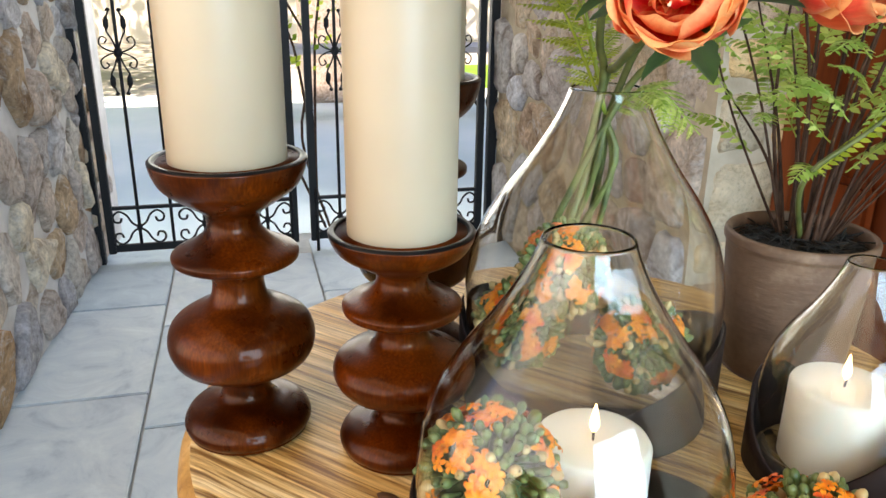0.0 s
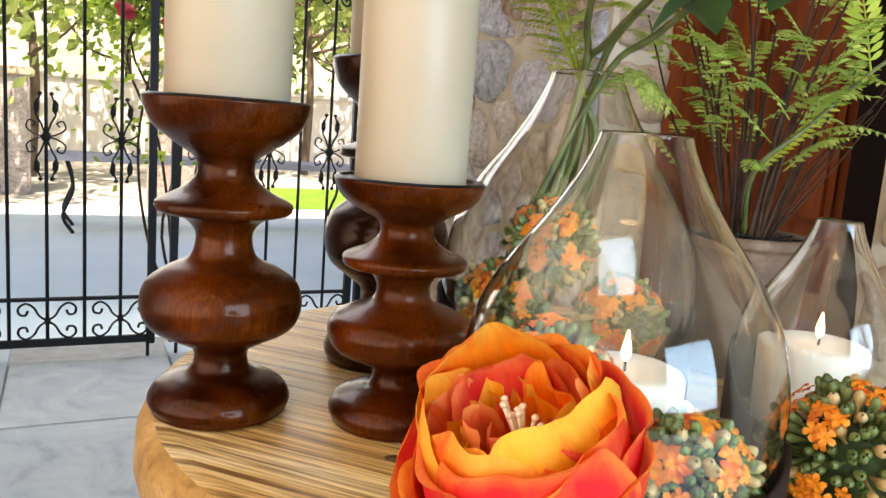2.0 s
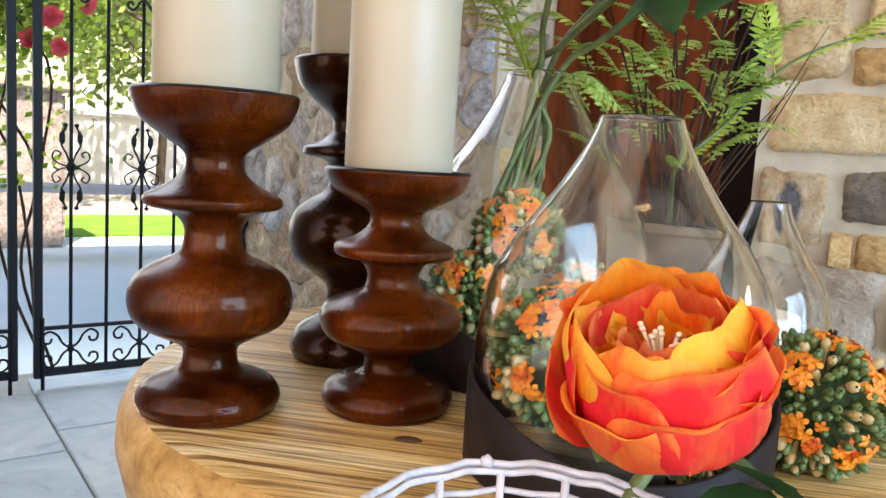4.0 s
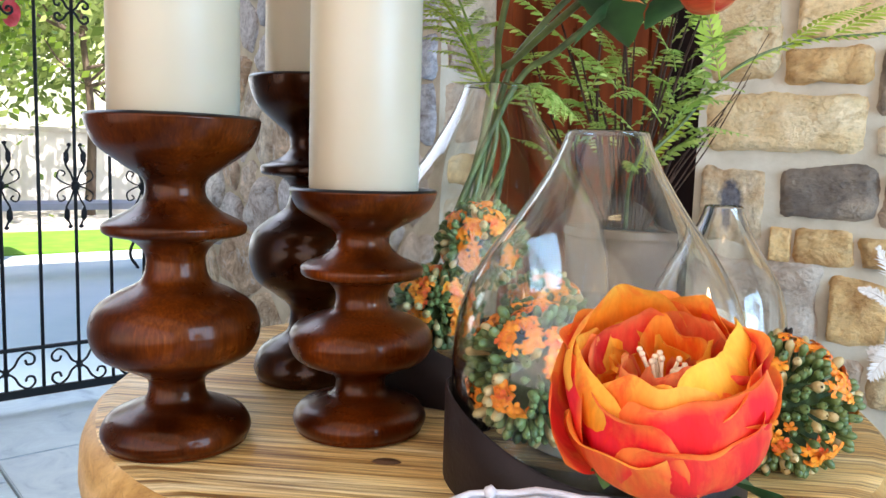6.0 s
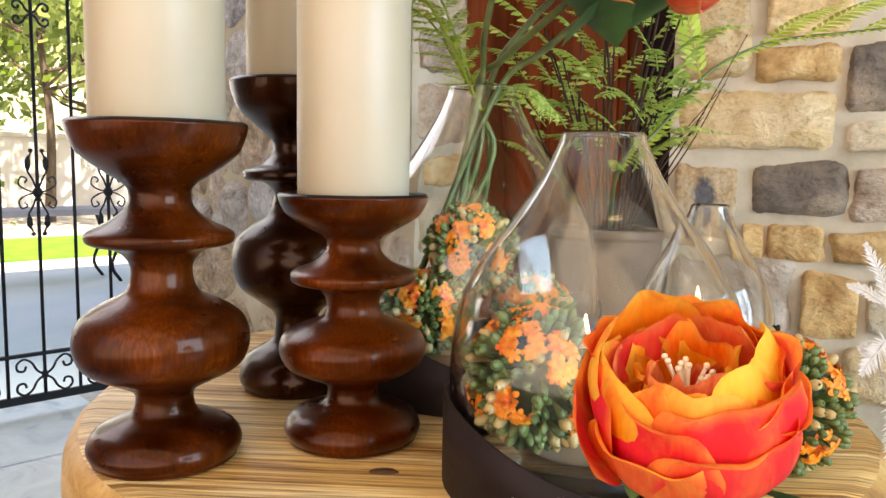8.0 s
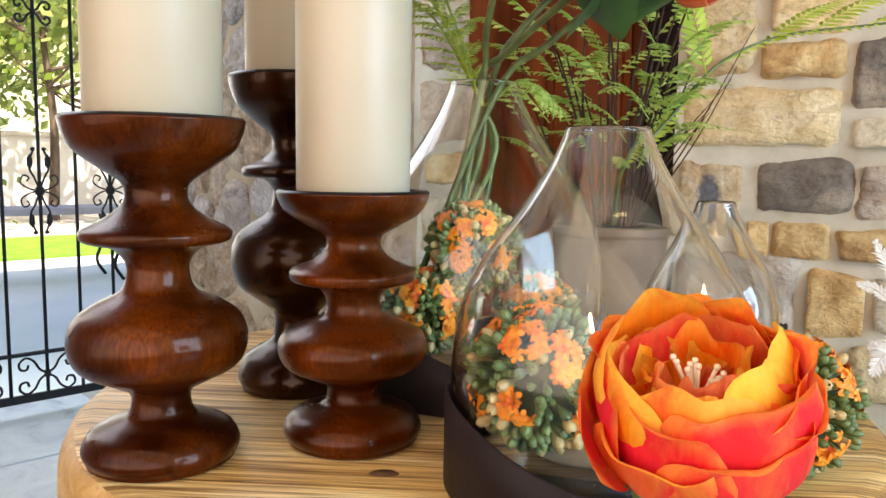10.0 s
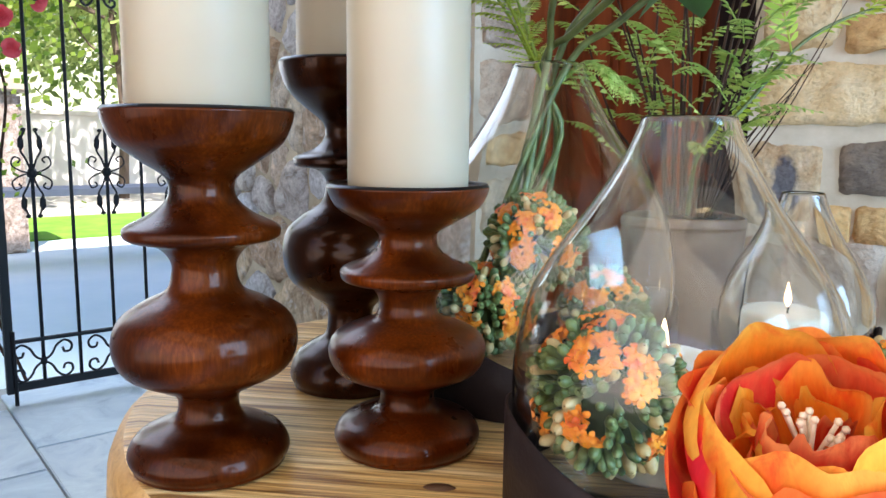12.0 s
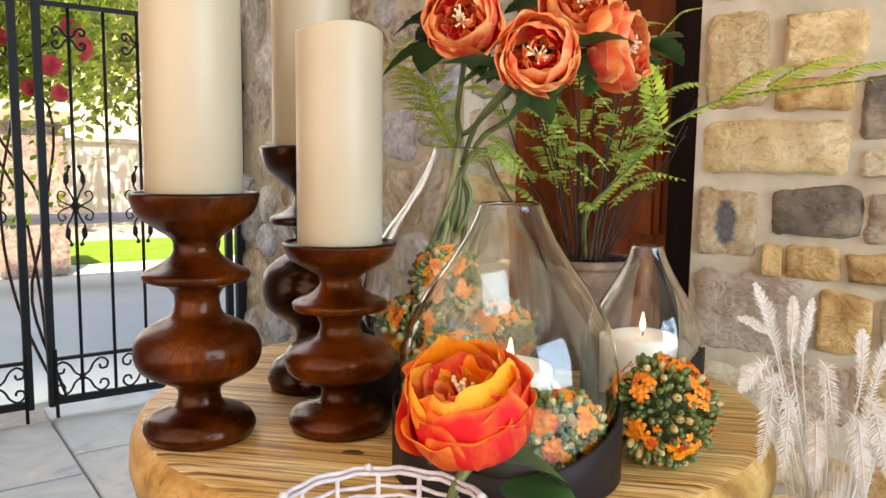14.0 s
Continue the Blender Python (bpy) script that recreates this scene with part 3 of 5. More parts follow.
# ---- gate ----
LEAF_W, GATE_H = 0.555, 1.17


def ornament(cx, cz, s):
    """Leafy cartouche on a bar: a knot, four leaf tips and four side curls, as one bmesh."""
    bm = blob(0.013 * s, 1, 0, None, (cx, 0, cz), (1, 1, 1.4))
    for sx in (-1, 1):
        for sz in (-1, 1):
            line = spline([(cx, 0, cz), (cx + sx * 0.012 * s, 0, cz + sz * 0.035 * s), (cx + sx * 0.024 * s, 0, cz + sz * 0.06 * s), (cx + sx * 0.02 * s, 0, cz + sz * 0.09 * s), (cx + sx * 0.012 * s, 0, cz + sz * 0.112 * s)], 4)
            tube(line, 0.0028, 5, bm)
            blob(0.011 * s, 1, 0.2, bm, (cx + sx * 0.022 * s, 0, cz + sz * 0.078 * s), (0.8, 0.5, 1.9))
            blob(0.006 * s, 1, 0, bm, (cx + sx * 0.014 * s, 0, cz + sz * 0.112 * s), (1.2, 0.6, 1))
            tube(spline([(cx, 0, cz), (cx + sx * 0.025 * s, 0, cz + sz * 0.006 * s), (cx + sx * 0.046 * s, 0, cz + sz * 0.022 * s), (cx + sx * 0.040 * s, 0, cz + sz * 0.042 * s), (cx + sx * 0.026 * s, 0, cz + sz * 0.036 * s), (cx + sx * 0.032 * s, 0, cz + sz * 0.026 * s)], 4), 0.0024, 5, bm)
    return bm


def c_scroll(cx, cz, sx, s=1.0, bm=None):
    """A C-shaped scroll beside a bar."""
    bm = bm or bmesh.new()
    for sz in (-1, 1):
        pts = [(cx, 0, cz), (cx + sx * 0.016 * s, 0, cz + sz * 0.012 * s), (cx + sx * 0.026 * s, 0, cz + sz * 0.030 * s), (cx + sx * 0.042 * s, 0, cz + sz * 0.040 * s), (cx + sx * 0.056 * s, 0, cz + sz * 0.030 * s), (cx + sx * 0.054 * s, 0, cz + sz * 0.016 * s), (cx + sx * 0.042 * s, 0, cz + sz * 0.014 * s), (cx + sx * 0.038 * s, 0, cz + sz * 0.024 * s)]
        tube(spline(pts, 4), 0.0034, 6, bm)
    return bm


def gate_leaf(m, label, hinge_side):
    g = thing("iron_gate", m, label, "gate", "gate leaves")
    for x in (0.011, LEAF_W - 0.011):
        part("stile", box(x - 0.011, x + 0.011, -0.011, 0.011, 0.03, GATE_H + 0.12, 0.002), IRON, g, smooth=False)
    for z, t in ((0.045, 0.011), (0.168, 0.005), (GATE_H, 0.007)):
        part("rail", box(0.022, LEAF_W - 0.022, -0.006, 0.006, z - t, z + t, 0.001), IRON, g, smooth=False)
    for k in range(1, 6):
        x = LEAF_W * k / 6
        bar = part("bar", tube([(x, 0, 0.05), (x, 0, GATE_H - 0.004)], 0.0048, 8), IRON, g)
        if k % 2:
            part("ornament", ornament(x, 0.61, 1.0), IRON, bar)
            for sx in (-1, 1):
                part("scroll", c_scroll(x, 0.107, sx, 1.25), IRON, bar)
            bm = c_scroll(x, GATE_H - 0.09, 1, 0.75)
            c_scroll(x, GATE_H - 0.09, -1, 0.75, bm)
            part("top_scroll", bm, IRON, bar)
            part("knot", blob(0.010, 1, 0, None, (x, 0, 0.107), (1, 1, 1.6)), IRON, bar)
    part("drop_rod", tube([(LEAF_W - 0.02 if hinge_side < 0 else 0.02, -0.016, -0.004), (LEAF_W - 0.02 if hinge_side < 0 else 0.02, -0.016, 0.20)], 0.005, 8), IRON, g)
    part("finial", blob(0.012, 1, 0, None, (0.011, 0, GATE_H + 0.13), (0.8, 0.8, 2.2)), IRON, g)
    part("finial", blob(0.012, 1, 0, None, (LEAF_W - 0.011, 0, GATE_H + 0.13), (0.8, 0.8, 2.2)), IRON, g)
    return g


gate_leaf(GF @ pose(-0.575, 0, 0), "black wrought iron gate leaf with scrolls, closed", -1)
gate_leaf(GF @ pose(0.018, 0, 0), "black wrought iron gate leaf with leaf ornaments, closed", 1)
for x in (-0.60, 0.60):
    post = thing("gate_post", GF @ pose(x, 0, 0), "black square iron gate post", "post", "gate posts")
    part("post_bar", box(-0.014, 0.014, -0.014, 0.014, -0.01, 1.36, 0.002), IRON, post, smooth=False)
    part("finial", blob(0.014, 1, 0, None, (0, 0, 1.38), (0.9, 0.9, 2.2)), IRON, post)
    for z in (0.32, 0.98):
        part("hinge", box(-0.075 if x < 0 else 0, 0.0 if x < 0 else 0.075, -0.008, 0.008, z - 0.012, z + 0.012, 0.002), IRON, post, smooth=False)

# ---- table ----
table = thing("side_table", Matrix.Translation((TABLE.x, TABLE.y, 0)) @ pose(0, 0, 0, 0, 0, -4), "round pine side table with brushed grain and chunky edge", "table")
R = 0.2585
prof = [(0.0005, TZ - 0.068), (R - 0.03, TZ - 0.068), (R - 0.012, TZ - 0.064), (R - 0.004, TZ - 0.052), (R, TZ - 0.03), (R - 0.001, TZ - 0.014), (R - 0.004, TZ - 0.006), (R - 0.009, TZ - 0.0015), (R - 0.016, TZ), (R * 0.5, TZ), (0.0005, TZ)]
bm = lathe(prof, 96)
for v in bm.verts:
    r = math.hypot(v.co.x, v.co.y)
    if r > R - 0.02:
        k = 1 + 0.0045 * noise.noise(Vector((v.co.x * 9, v.co.y * 9, v.co.z * 20))) + 0.003 * noise.noise(v.co * 60)
        v.co.x, v.co.y = v.co.x * k, v.co.y * k
side = [f for f in bm.faces if max(v.co.z for v in f.verts) < TZ - 0.0005]
edge_bm = bm.copy()
bmesh.ops.delete(bm, geom=side, context="FACES")
bmesh.ops.delete(edge_bm, geom=[f for f in edge_bm.faces if max(v.co.z for v in f.verts) >= TZ - 0.0005], context="FACES")
top = part("tabletop", bm, PINE, table)
part("edge", edge_bm, PINE_EDGE, top, "worn honey pine edge")
for k in range(4):
    a = math.pi / 4 + k * math.pi / 2
    part("leg", tube([(0.17 * math.cos(a), 0.17 * math.sin(a), TZ - 0.067), (0.2 * math.cos(a), 0.2 * math.sin(a), 0.0)], 0.024, 12, None, 0.017), PINE, table)
KNOT = simple("dark_knot", (0.05, 0.022, 0.01), (0.15, 0.07, 0.03), 0.5, 150, 0.2)
bm = lathe([(0.0005, 0.0012), (0.5, 0.001), (1.0, -0.002)], 20)
knot = part("knot", bm, KNOT, table, "dark oval knot in the wood")
knot.matrix_local = table.matrix_basis.inverted() @ pose(-0.189, 0.293, TZ) @ Matrix.Diagonal((0.0115, 0.0055, 1, 1))


# ---- candle holders and candles ----
def holder(x, y, label, profile, rim_r, rim_z, material=WOOD):
    h = thing("candle_holder", pose(x, y, TZ), label, "candle holder", "turned candle holders")
    part("turned_stem", lathe(smooth_profile(profile, 6), 64, None, True, True), material, h)
    lip = [(rim_r, rim_z), (rim_r - 0.0012, rim_z + 0.0014), (rim_r - 0.004, rim_z + 0.001), (rim_r - 0.006, rim_z - 0.003), (rim_r - 0.007, rim_z - 0.0075), (0.0005, rim_z - 0.008)]
    part("cup_lining", lathe(lip, 64), PAN, h, "black metal cup lining")
    return h


def profile(rim, disc, bulge, foot, neck, zr, zd, zb, zf, n1, n2, n3):
    """Radii of rim, disc, bulge, foot and neck, and heights over the table."""
    return [
        (0.002, 0.0005), (foot * 0.84, 0.0005), (foot * 0.95, zf * 0.30), (foot, zf * 0.85), (foot * 0.90, zf + (n3 - zf) * 0.30), (foot * 0.68, zf + (n3 - zf) * 0.52), (neck * 1.16, zf + (n3 - zf) * 0.70), (neck * 0.97, n3),
        (neck * 1.05, n3 + (zb - n3) * 0.22), (bulge * 0.62, n3 + (zb - n3) * 0.42), (bulge * 0.90, n3 + (zb - n3) * 0.64), (bulge, zb), (bulge * 0.93, zb + (n2 - zb) * 0.34), (bulge * 0.70, zb + (n2 - zb) * 0.56), (neck * 1.22, zb + (n2 - zb) * 0.74), (neck, n2),
        (neck * 1.08, n2 + (zd - n2) * 0.35), (disc * 0.62, n2 + (zd - n2) * 0.66), (disc * 0.94, zd - 0.0035), (disc, zd), (disc * 0.95, zd + 0.003), (disc * 0.66, zd + (n1 - zd) * 0.42), (neck * 1.12, zd + (n1 - zd) * 0.72), (neck, n1),
        (neck * 1.12, n1 + (zr - n1) * 0.16), (rim * 0.60, n1 + (zr - n1) * 0.34), (rim * 0.86, n1 + (zr - n1) * 0.58), (rim * 0.965, n1 + (zr - n1) * 0.82), (rim, zr),
    ]


PA = profile(0.0435, 0.0362, 0.0433, 0.0385, 0.0150, 0.171, 0.115, 0.061, 0.010, 0.135, 0.096, 0.029)
PB = profile(0.0408, 0.0342, 0.0405, 0.0378, 0.0146, 0.136, 0.092, 0.052, 0.010, 0.109, 0.075, 0.026)
PC = profile(0.0430, 0.0350, 0.0425, 0.0390, 0.0150, 0.205, 0.145, 0.087, 0.012, 0.162, 0.130, 0.042)
AX, BX, CX = (-0.304, 0.311), (-0.210, 0.342), (-0.259, 0.440)
holder(*AX, "reddish brown turned wooden candle holder of middle height", PA, 0.0435, 0.171)
holder(*BX, "short reddish brown turned wooden candle holder", PB, 0.0408, 0.136)
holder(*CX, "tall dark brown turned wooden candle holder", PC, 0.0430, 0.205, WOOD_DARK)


def candle(x, y, z, r, h, label, material, wave=0.0, lit=False, seed=0):
    c = thing("pillar_candle", pose(x, y, z, 0, 0, seed * 70), label, "candle", "pillar candles")
    bm = lathe([(0.0005, 0), (r - 0.001, 0), (r, 0.0015), (r, h * 0.5), (r, h - 0.0012), (r - 0.0002, h - 0.0003), (r - 0.0008, h), (r - 0.0026, h), (r - 0.0036, h - 0.0008), (r - 0.0045, h - 0.003), (r * 0.6, h - 0.007), (0.0005, h - 0.008)] if wave else
               [(0.0005, 0), (r - 0.001, 0), (r, 0.0015), (r, h * 0.5), (r, h - 0.003), (r - 0.0012, h - 0.0008), (r - 0.003, h), (r * 0.5, h - 0.0012), (0.0005, h - 0.002)], 64)
    for v in bm.verts:
        if v.co.z > h * 0.8 and wave:
            a = math.atan2(v.co.y, v.co.x)
            rr = math.hypot(v.co.x, v.co.y)
            v.co.z += wave * (math.sin(2 * a + seed) + 0.4 * math.sin(3 * a)) * min(1, rr / r)
    part("wax_body", bm, material, c)
    wick = part("wick", tube([(0, 0, h - 0.004), (0.0006, 0, h + 0.004)], 0.0007, 6), WICK, c)
    if lit:
        fl = smooth_profile([(0.0004, h + 0.002), (0.0022, h + 0.0055), (0.0024, h + 0.0085), (0.0014, h + 0.0135), (0.0004, h + 0.018)], 5)
        part("flame", lathe(fl, 16), FLAME, wick, "small warm flame")
    return c


candle(*AX, TZ + 0.164, 0.0325, 0.20, "tall ivory pillar candle in the wooden cup", WAX, 0.003, False, 1)
candle(*BX, TZ + 0.129, 0.0302, 0.156, "ivory flameless pillar candle with a wavy melted rim", WAX, 0.0018, False, 2)
candle(*CX, TZ + 0.198, 0.0320, 0.20, "tall ivory pillar candle standing behind the others", WAX, 0.003, False, 3)


# ---- glass hurricanes ----
def hurricane(x, y, height, rs, label, sleeve_turn, low, high):
    """A bottle-shaped glass in a brown sleeve with a slanted top. rs: width scale."""
    s = height / 0.176
    v = thing("glass_hurricane", pose(x, y, TZ + 0.001), label, "glass vase", "glass hurricanes")
    outer = smooth_profile([(0.0660 * rs, 0.002), (0.0685 * rs, 0.020 * s), (0.0700 * rs, 0.050 * s), (0.0690 * rs, 0.074 * s), (0.0640 * rs, 0.096 * s), (0.0530 * rs, 0.117 * s), (0.0390 * rs, 0.137 * s), (0.0275 * rs, 0.156 * s), (0.0215 * rs, 0.169 * s), (0.0192 * rs, 0.176 * s)], 6)
    inner = [(r - 0.0012, z) for r, z in outer[::-1]]
    prof = [(0.0005, 0.002)] + outer + [(outer[-1][0] - 0.0008, outer[-1][1] + 0.0008)] + inner[:-1] + [(inner[-1][0], 0.0045), (0.0005, 0.0045)]
    g = part("glass", lathe(prof, 72), GLASS, v, "clear faintly smoky glass")
    g.visible_shadow = False
    bm = bmesh.new()
    n = 72
    cols = []
    for i in range(n):
        a = 2 * math.pi * i / n
        top = low + (high - low) * (0.5 + 0.5 * math.cos(2 * (a - sleeve_turn)))
        ro = 0.0700 * rs + 0.0012
        col = []
        for r, z in ((ro, 0.0), (ro, top * 0.5), (ro, top), (ro + 0.0006, top + 0.0008), (ro + 0.0018, top), (ro + 0.0018, top * 0.5), (ro + 0.0018, 0.0)):
            col.append(bm.verts.new((r * math.cos(a), r * math.sin(a), z)))
        cols.append(col)
    for i in range(n):
        a, b = cols[i], cols[(i + 1) % n]
        for k in range(6):
            bm.faces.new((a[k], a[k + 1], b[k + 1], b[k]))
    part("sleeve", bm, SLEEVE, v, "dark brown leatherette sleeve with slanted top")
    return v


V1, V2, V3 = (-0.087, 0.286), (-0.135, 0.457), (0.020, 0.440)
hurricane(*V1, 0.168, 1.0, "clear bottle shaped glass hurricane with dark brown sleeve", radians(3), 0.020, 0.044)
hurricane(*V2, 0.205, 1.19, "large glass hurricane holding rose stems and flower balls", radians(10), 0.025, 0.060)
hurricane(*V3, 0.128, 0.645, "small glass hurricane with a lit candle inside", radians(155), 0.010, 0.050)
candle(-0.086, 0.316, TZ + 0.006, 0.0285, 0.053, "short white pillar candle burning inside the glass", WAX_WHITE, 0, True, 4)
candle(0.019, 0.442, TZ + 0.006, 0.0285, 0.050, "short white lit pillar candle inside small glass", WAX_WHITE, 0, True, 5)


# ---- orange flower balls ----
def bud_mesh(pale):
    bm = lathe(smooth_profile([(0.0009, -0.009), (0.0012, -0.004), (0.0022, 0.0), (0.0027, 0.0022), (0.0021, 0.0042), (0.0006, 0.0054)], 2), 8)
    return link_mesh("bud", bm, BUD_PALE if pale else BUD)


def floret_mesh(mat_):
    bm = bmesh.new()
    for k in range(5):
        a = 2 * math.pi * k / 5
        ca, sa = math.cos(a), math.sin(a)
        rows = []
        for r, w, z in ((0.0006, 0.0005, 0.0), (0.0028, 0.0018, 0.0012), (0.0050, 0.0024, 0.0010), (0.0066, 0.0012, -0.0004)):
            rows.append([bm.verts.new((r * ca - t * w * sa, r * sa + t * w * ca, z + abs(t) * 0.0006)) for t in (-1, 0, 1)])
        for p, q in zip(rows, rows[1:]):
            for i in range(2):
                bm.faces.new((p[i], p[i + 1], q[i + 1], q[i]))
    blob(0.0008, 1, 0, bm, (0, 0, 0.001))
    return link_mesh("floret", bm, mat_)


BUDS = [bud_mesh(False), bud_mesh(True)]
FLORETS = [floret_mesh(FLORET), floret_mesh(FLORET_RED)]


def flower_ball(x, y, z, r, seed, label):
    b = thing("flower_ball", pose(x, y, z), label, "flowers", "orange flower balls")
    part("core", blob(r * 0.76, 2, 0.1), CORE, b)
    g = random.Random(seed)
    heads = [(Vector((math.sin(k * 1.05 + seed) * c, math.cos(k * 1.05 + seed) * c, zz)) + Vector((g.gauss(0, 0.12), g.gauss(0, 0.12), g.gauss(0, 0.1)))).normalized() for zz, c, m in ((0.55, 0.83, 6), (-0.30, 0.95, 6), (0.98, 0.1, 1)) for k in range(m)]
    n = 500
    for i in range(n):
        zz = 1 - 2 * (i + 0.5) / n
        a = i * 2.399963 + g.uniform(-0.2, 0.2)
        d = Vector((math.sqrt(1 - zz * zz) * math.cos(a), math.sqrt(1 - zz * zz) * math.sin(a), zz))
        d = (d + Vector((g.uniform(-1, 1), g.uniform(-1, 1), g.uniform(-1, 1))) * 0.06).normalized()
        if z + d.z * r < TZ + 0.001:
            continue
        near = max(d.dot(h) for h in heads)
        q = (d + Vector((g.uniform(-1, 1), g.uniform(-1, 1), g.uniform(-1, 1))) * 0.28).to_track_quat("Z", "Y").to_matrix().to_4x4()
        if near > 0.952:
            m = Matrix.Translation(d * r * g.uniform(0.92, 1.06)) @ q @ pose(0, 0, 0, 0, 0, g.uniform(0, 360)) @ Matrix.Scale(g.uniform(0.50, 0.74), 4)
            piece("floret", FLORETS[g.random() < 0.22], b, m)
        else:
            pale = g.random() < 0.13
            k0 = g.uniform(0.66, 0.92) * (1.2 if pale else 1.0)
            m = Matrix.Translation(d * r * g.uniform(0.86, 1.02)) @ q @ Matrix.Diagonal((k0, k0, k0 * 1.18, 1))
            piece("bud", BUDS[pale], b, m)
    return b


flower_ball(0.014, 0.310, TZ + 0.034, 0.0335, 11, "round cluster of orange florets and green buds")
flower_ball(-0.118, 0.267, TZ + 0.058, 0.0300, 12, "orange and green flower ball inside the glass")
flower_ball(-0.054, 0.262, TZ + 0.034, 0.024, 13, "smaller orange flower ball low inside the glass")
flower_ball(-0.143, 0.425, TZ + 0.100, 0.026, 14, "orange flower ball among rose stems in glass")
flower_ball(-0.172, 0.425, TZ + 0.056, 0.026, 15, "orange and green flower ball low in large glass")
flower_ball(-0.098, 0.447, TZ + 0.050, 0.028, 16, "orange flower ball in large glass beside stems")


# ---- roses ----
def petal_mesh(profile, spread, ruffle, material, seed, nu=18, nv=12, notch=0.16):
    """A broad petal: profile gives (r, z) from base to lip, spread its half angle; its lip waves softly."""
    bm = bmesh.new()
    uv = bm.loops.layers.uv.new("UVMap")
    line = spline([(r, 0, z) for r, z in profile], 6)
    rows, tex = [], {}
    for j in range(nv + 1):
        v = j / nv
        row = []
        for i in range(nu + 1):
            u = i / nu * 2 - 1
            a = u * spread * (0.42 + 0.58 * math.sin(min(1, v * 1.25) * math.pi / 2))
            f = v * (1 - 0.46 * abs(u) ** 3 - notch * max(0, 0.5 - abs(u)) * (seed % 2)) * (len(line) - 1)
            k = min(len(line) - 2, int(f))
            p = line[k].lerp(line[k + 1], f - k)
            wave = math.sin(u * 3.1 + seed * 2.3) + 0.55 * math.sin(u * 7.3 + seed * 1.1)
            crease = noise.noise(Vector((u * 2.2 + seed * 7.1, v * 2.0, seed)))
            r = p.x * (1 + 0.055 * u) + ruffle * (0.55 * wave * v**3 + 0.9 * crease * v)
            z = p.z + ruffle * (0.5 * math.cos(u * 4.1 + seed) * v**3 + 0.5 * noise.noise(Vector((u * 3.4, seed * 3.3, v))) * v)
            vert = bm.verts.new((r * math.cos(a), r * math.sin(a), z))
            tex[vert] = (u * 0.5 + 0.5, v)
            row.append(vert)
        rows.append(row)
    for p, q in zip(rows, rows[1:]):
        for i in range(nu):
            f = bm.faces.new((p[i], p[i + 1], q[i + 1], q[i]))
            for lp in f.loops:
                lp[uv].uv = tex[lp.vert]
    return link_mesh("petal", bm, material)


def petal_set(wrap, cup_petal, lip):
    """Petals from the heart outwards; wrap, cup_petal and lip are the tones of the bowl, its outside and the lowest rows."""
    core = [(0.0015, 0.006), (0.0055, 0.015), (0.0080, 0.023), (0.0065, 0.029)]
    heart = [(0.0020, 0.005), (0.0085, 0.014), (0.0130, 0.023), (0.0130, 0.030), (0.0105, 0.033)]
    inner = [(0.0030, 0.004), (0.0125, 0.013), (0.0185, 0.023), (0.0185, 0.032), (0.0160, 0.0355)]
    mid = [(0.0030, 0.003), (0.0165, 0.011), (0.0245, 0.022), (0.0250, 0.032), (0.0225, 0.0380)]
    full = [(0.0035, 0.002), (0.0190, 0.006), (0.0305, 0.016), (0.0325, 0.028), (0.0288, 0.0385), (0.0250, 0.0425)]
    outer = [(0.0040, 0.001), (0.0215, 0.004), (0.0335, 0.012), (0.0362, 0.023), (0.0345, 0.0325), (0.0340, 0.0370), (0.0352, 0.0385)]
    skirt = [(0.0040, 0.000), (0.0215, 0.001), (0.0345, 0.007), (0.0386, 0.0165), (0.0388, 0.0245), (0.0398, 0.0285), (0.0418, 0.0295)]
    return {
        "core": [petal_mesh(core, 0.70, 0.0035, PETAL_CORE, s, 8, 6, 0.5) for s in (1, 2, 3)],
        "heart": [petal_mesh(heart, 0.66, 0.0052, PETAL_CORE if s % 2 else wrap, s, 10, 8, 0.5) for s in (16, 17, 18)],
        "inner": [petal_mesh(inner, 0.80, 0.0050, wrap if s == 5 else PETAL_CORE, s, 14, 10, 0.4) for s in (4, 5, 6)],
        "mid": [petal_mesh(mid, 0.92, 0.0046, wrap if s == 7 else PETAL_CORE, s) for s in (7, 8, 9)],
        "full": [petal_mesh(full, 1.15, 0.0036, wrap, s, 24, 14) for s in (19, 20, 21)],
        "outer": [petal_mesh(outer, 0.98, 0.0042, cup_petal, s, 24, 16) for s in (10, 11, 12)],
        "skirt": [petal_mesh(skirt, 0.90, 0.0048, lip, s, 24, 16) for s in (13, 14, 15)],
    }


PETALS = petal_set(PETAL_IN, PETAL_OUT, PETAL_OUT)
PETALS_PEACH = petal_set(PETAL_PEACH, PETAL_PEACH, PETAL_PEACH)


def leaf_bm(length, width, bend, serr=0.0, bm=None):
    """A blade along +x, folded on its midrib and bent down."""
    bm = bm or bmesh.new()
    n, rows = 12, []
    for i in range(n + 1):
        t = i / n
        w = width * math.sin(math.pi * t**0.8) ** 0.8 * (1 + serr * (i % 2 * 2 - 1)) if 0 < i < n else 0.0003
        z = -bend * t * t
        rows.append([bm.verts.new((length * t, k * w, z + abs(k) * w * 0.25)) for k in (-1, -0.5, 0, 0.5, 1)])
    for p, q in zip(rows, rows[1:]):
        for i in range(4):
            bm.faces.new((p[i], q[i], q[i + 1], p[i + 1]))
    return bm


LEAF_MESH = [link_mesh("leaf", leaf_bm(0.052, 0.021, 0.012, 0.05), LEAF), link_mesh("leaf", leaf_bm(0.045, 0.015, 0.006, 0.05), LEAF_MID)]


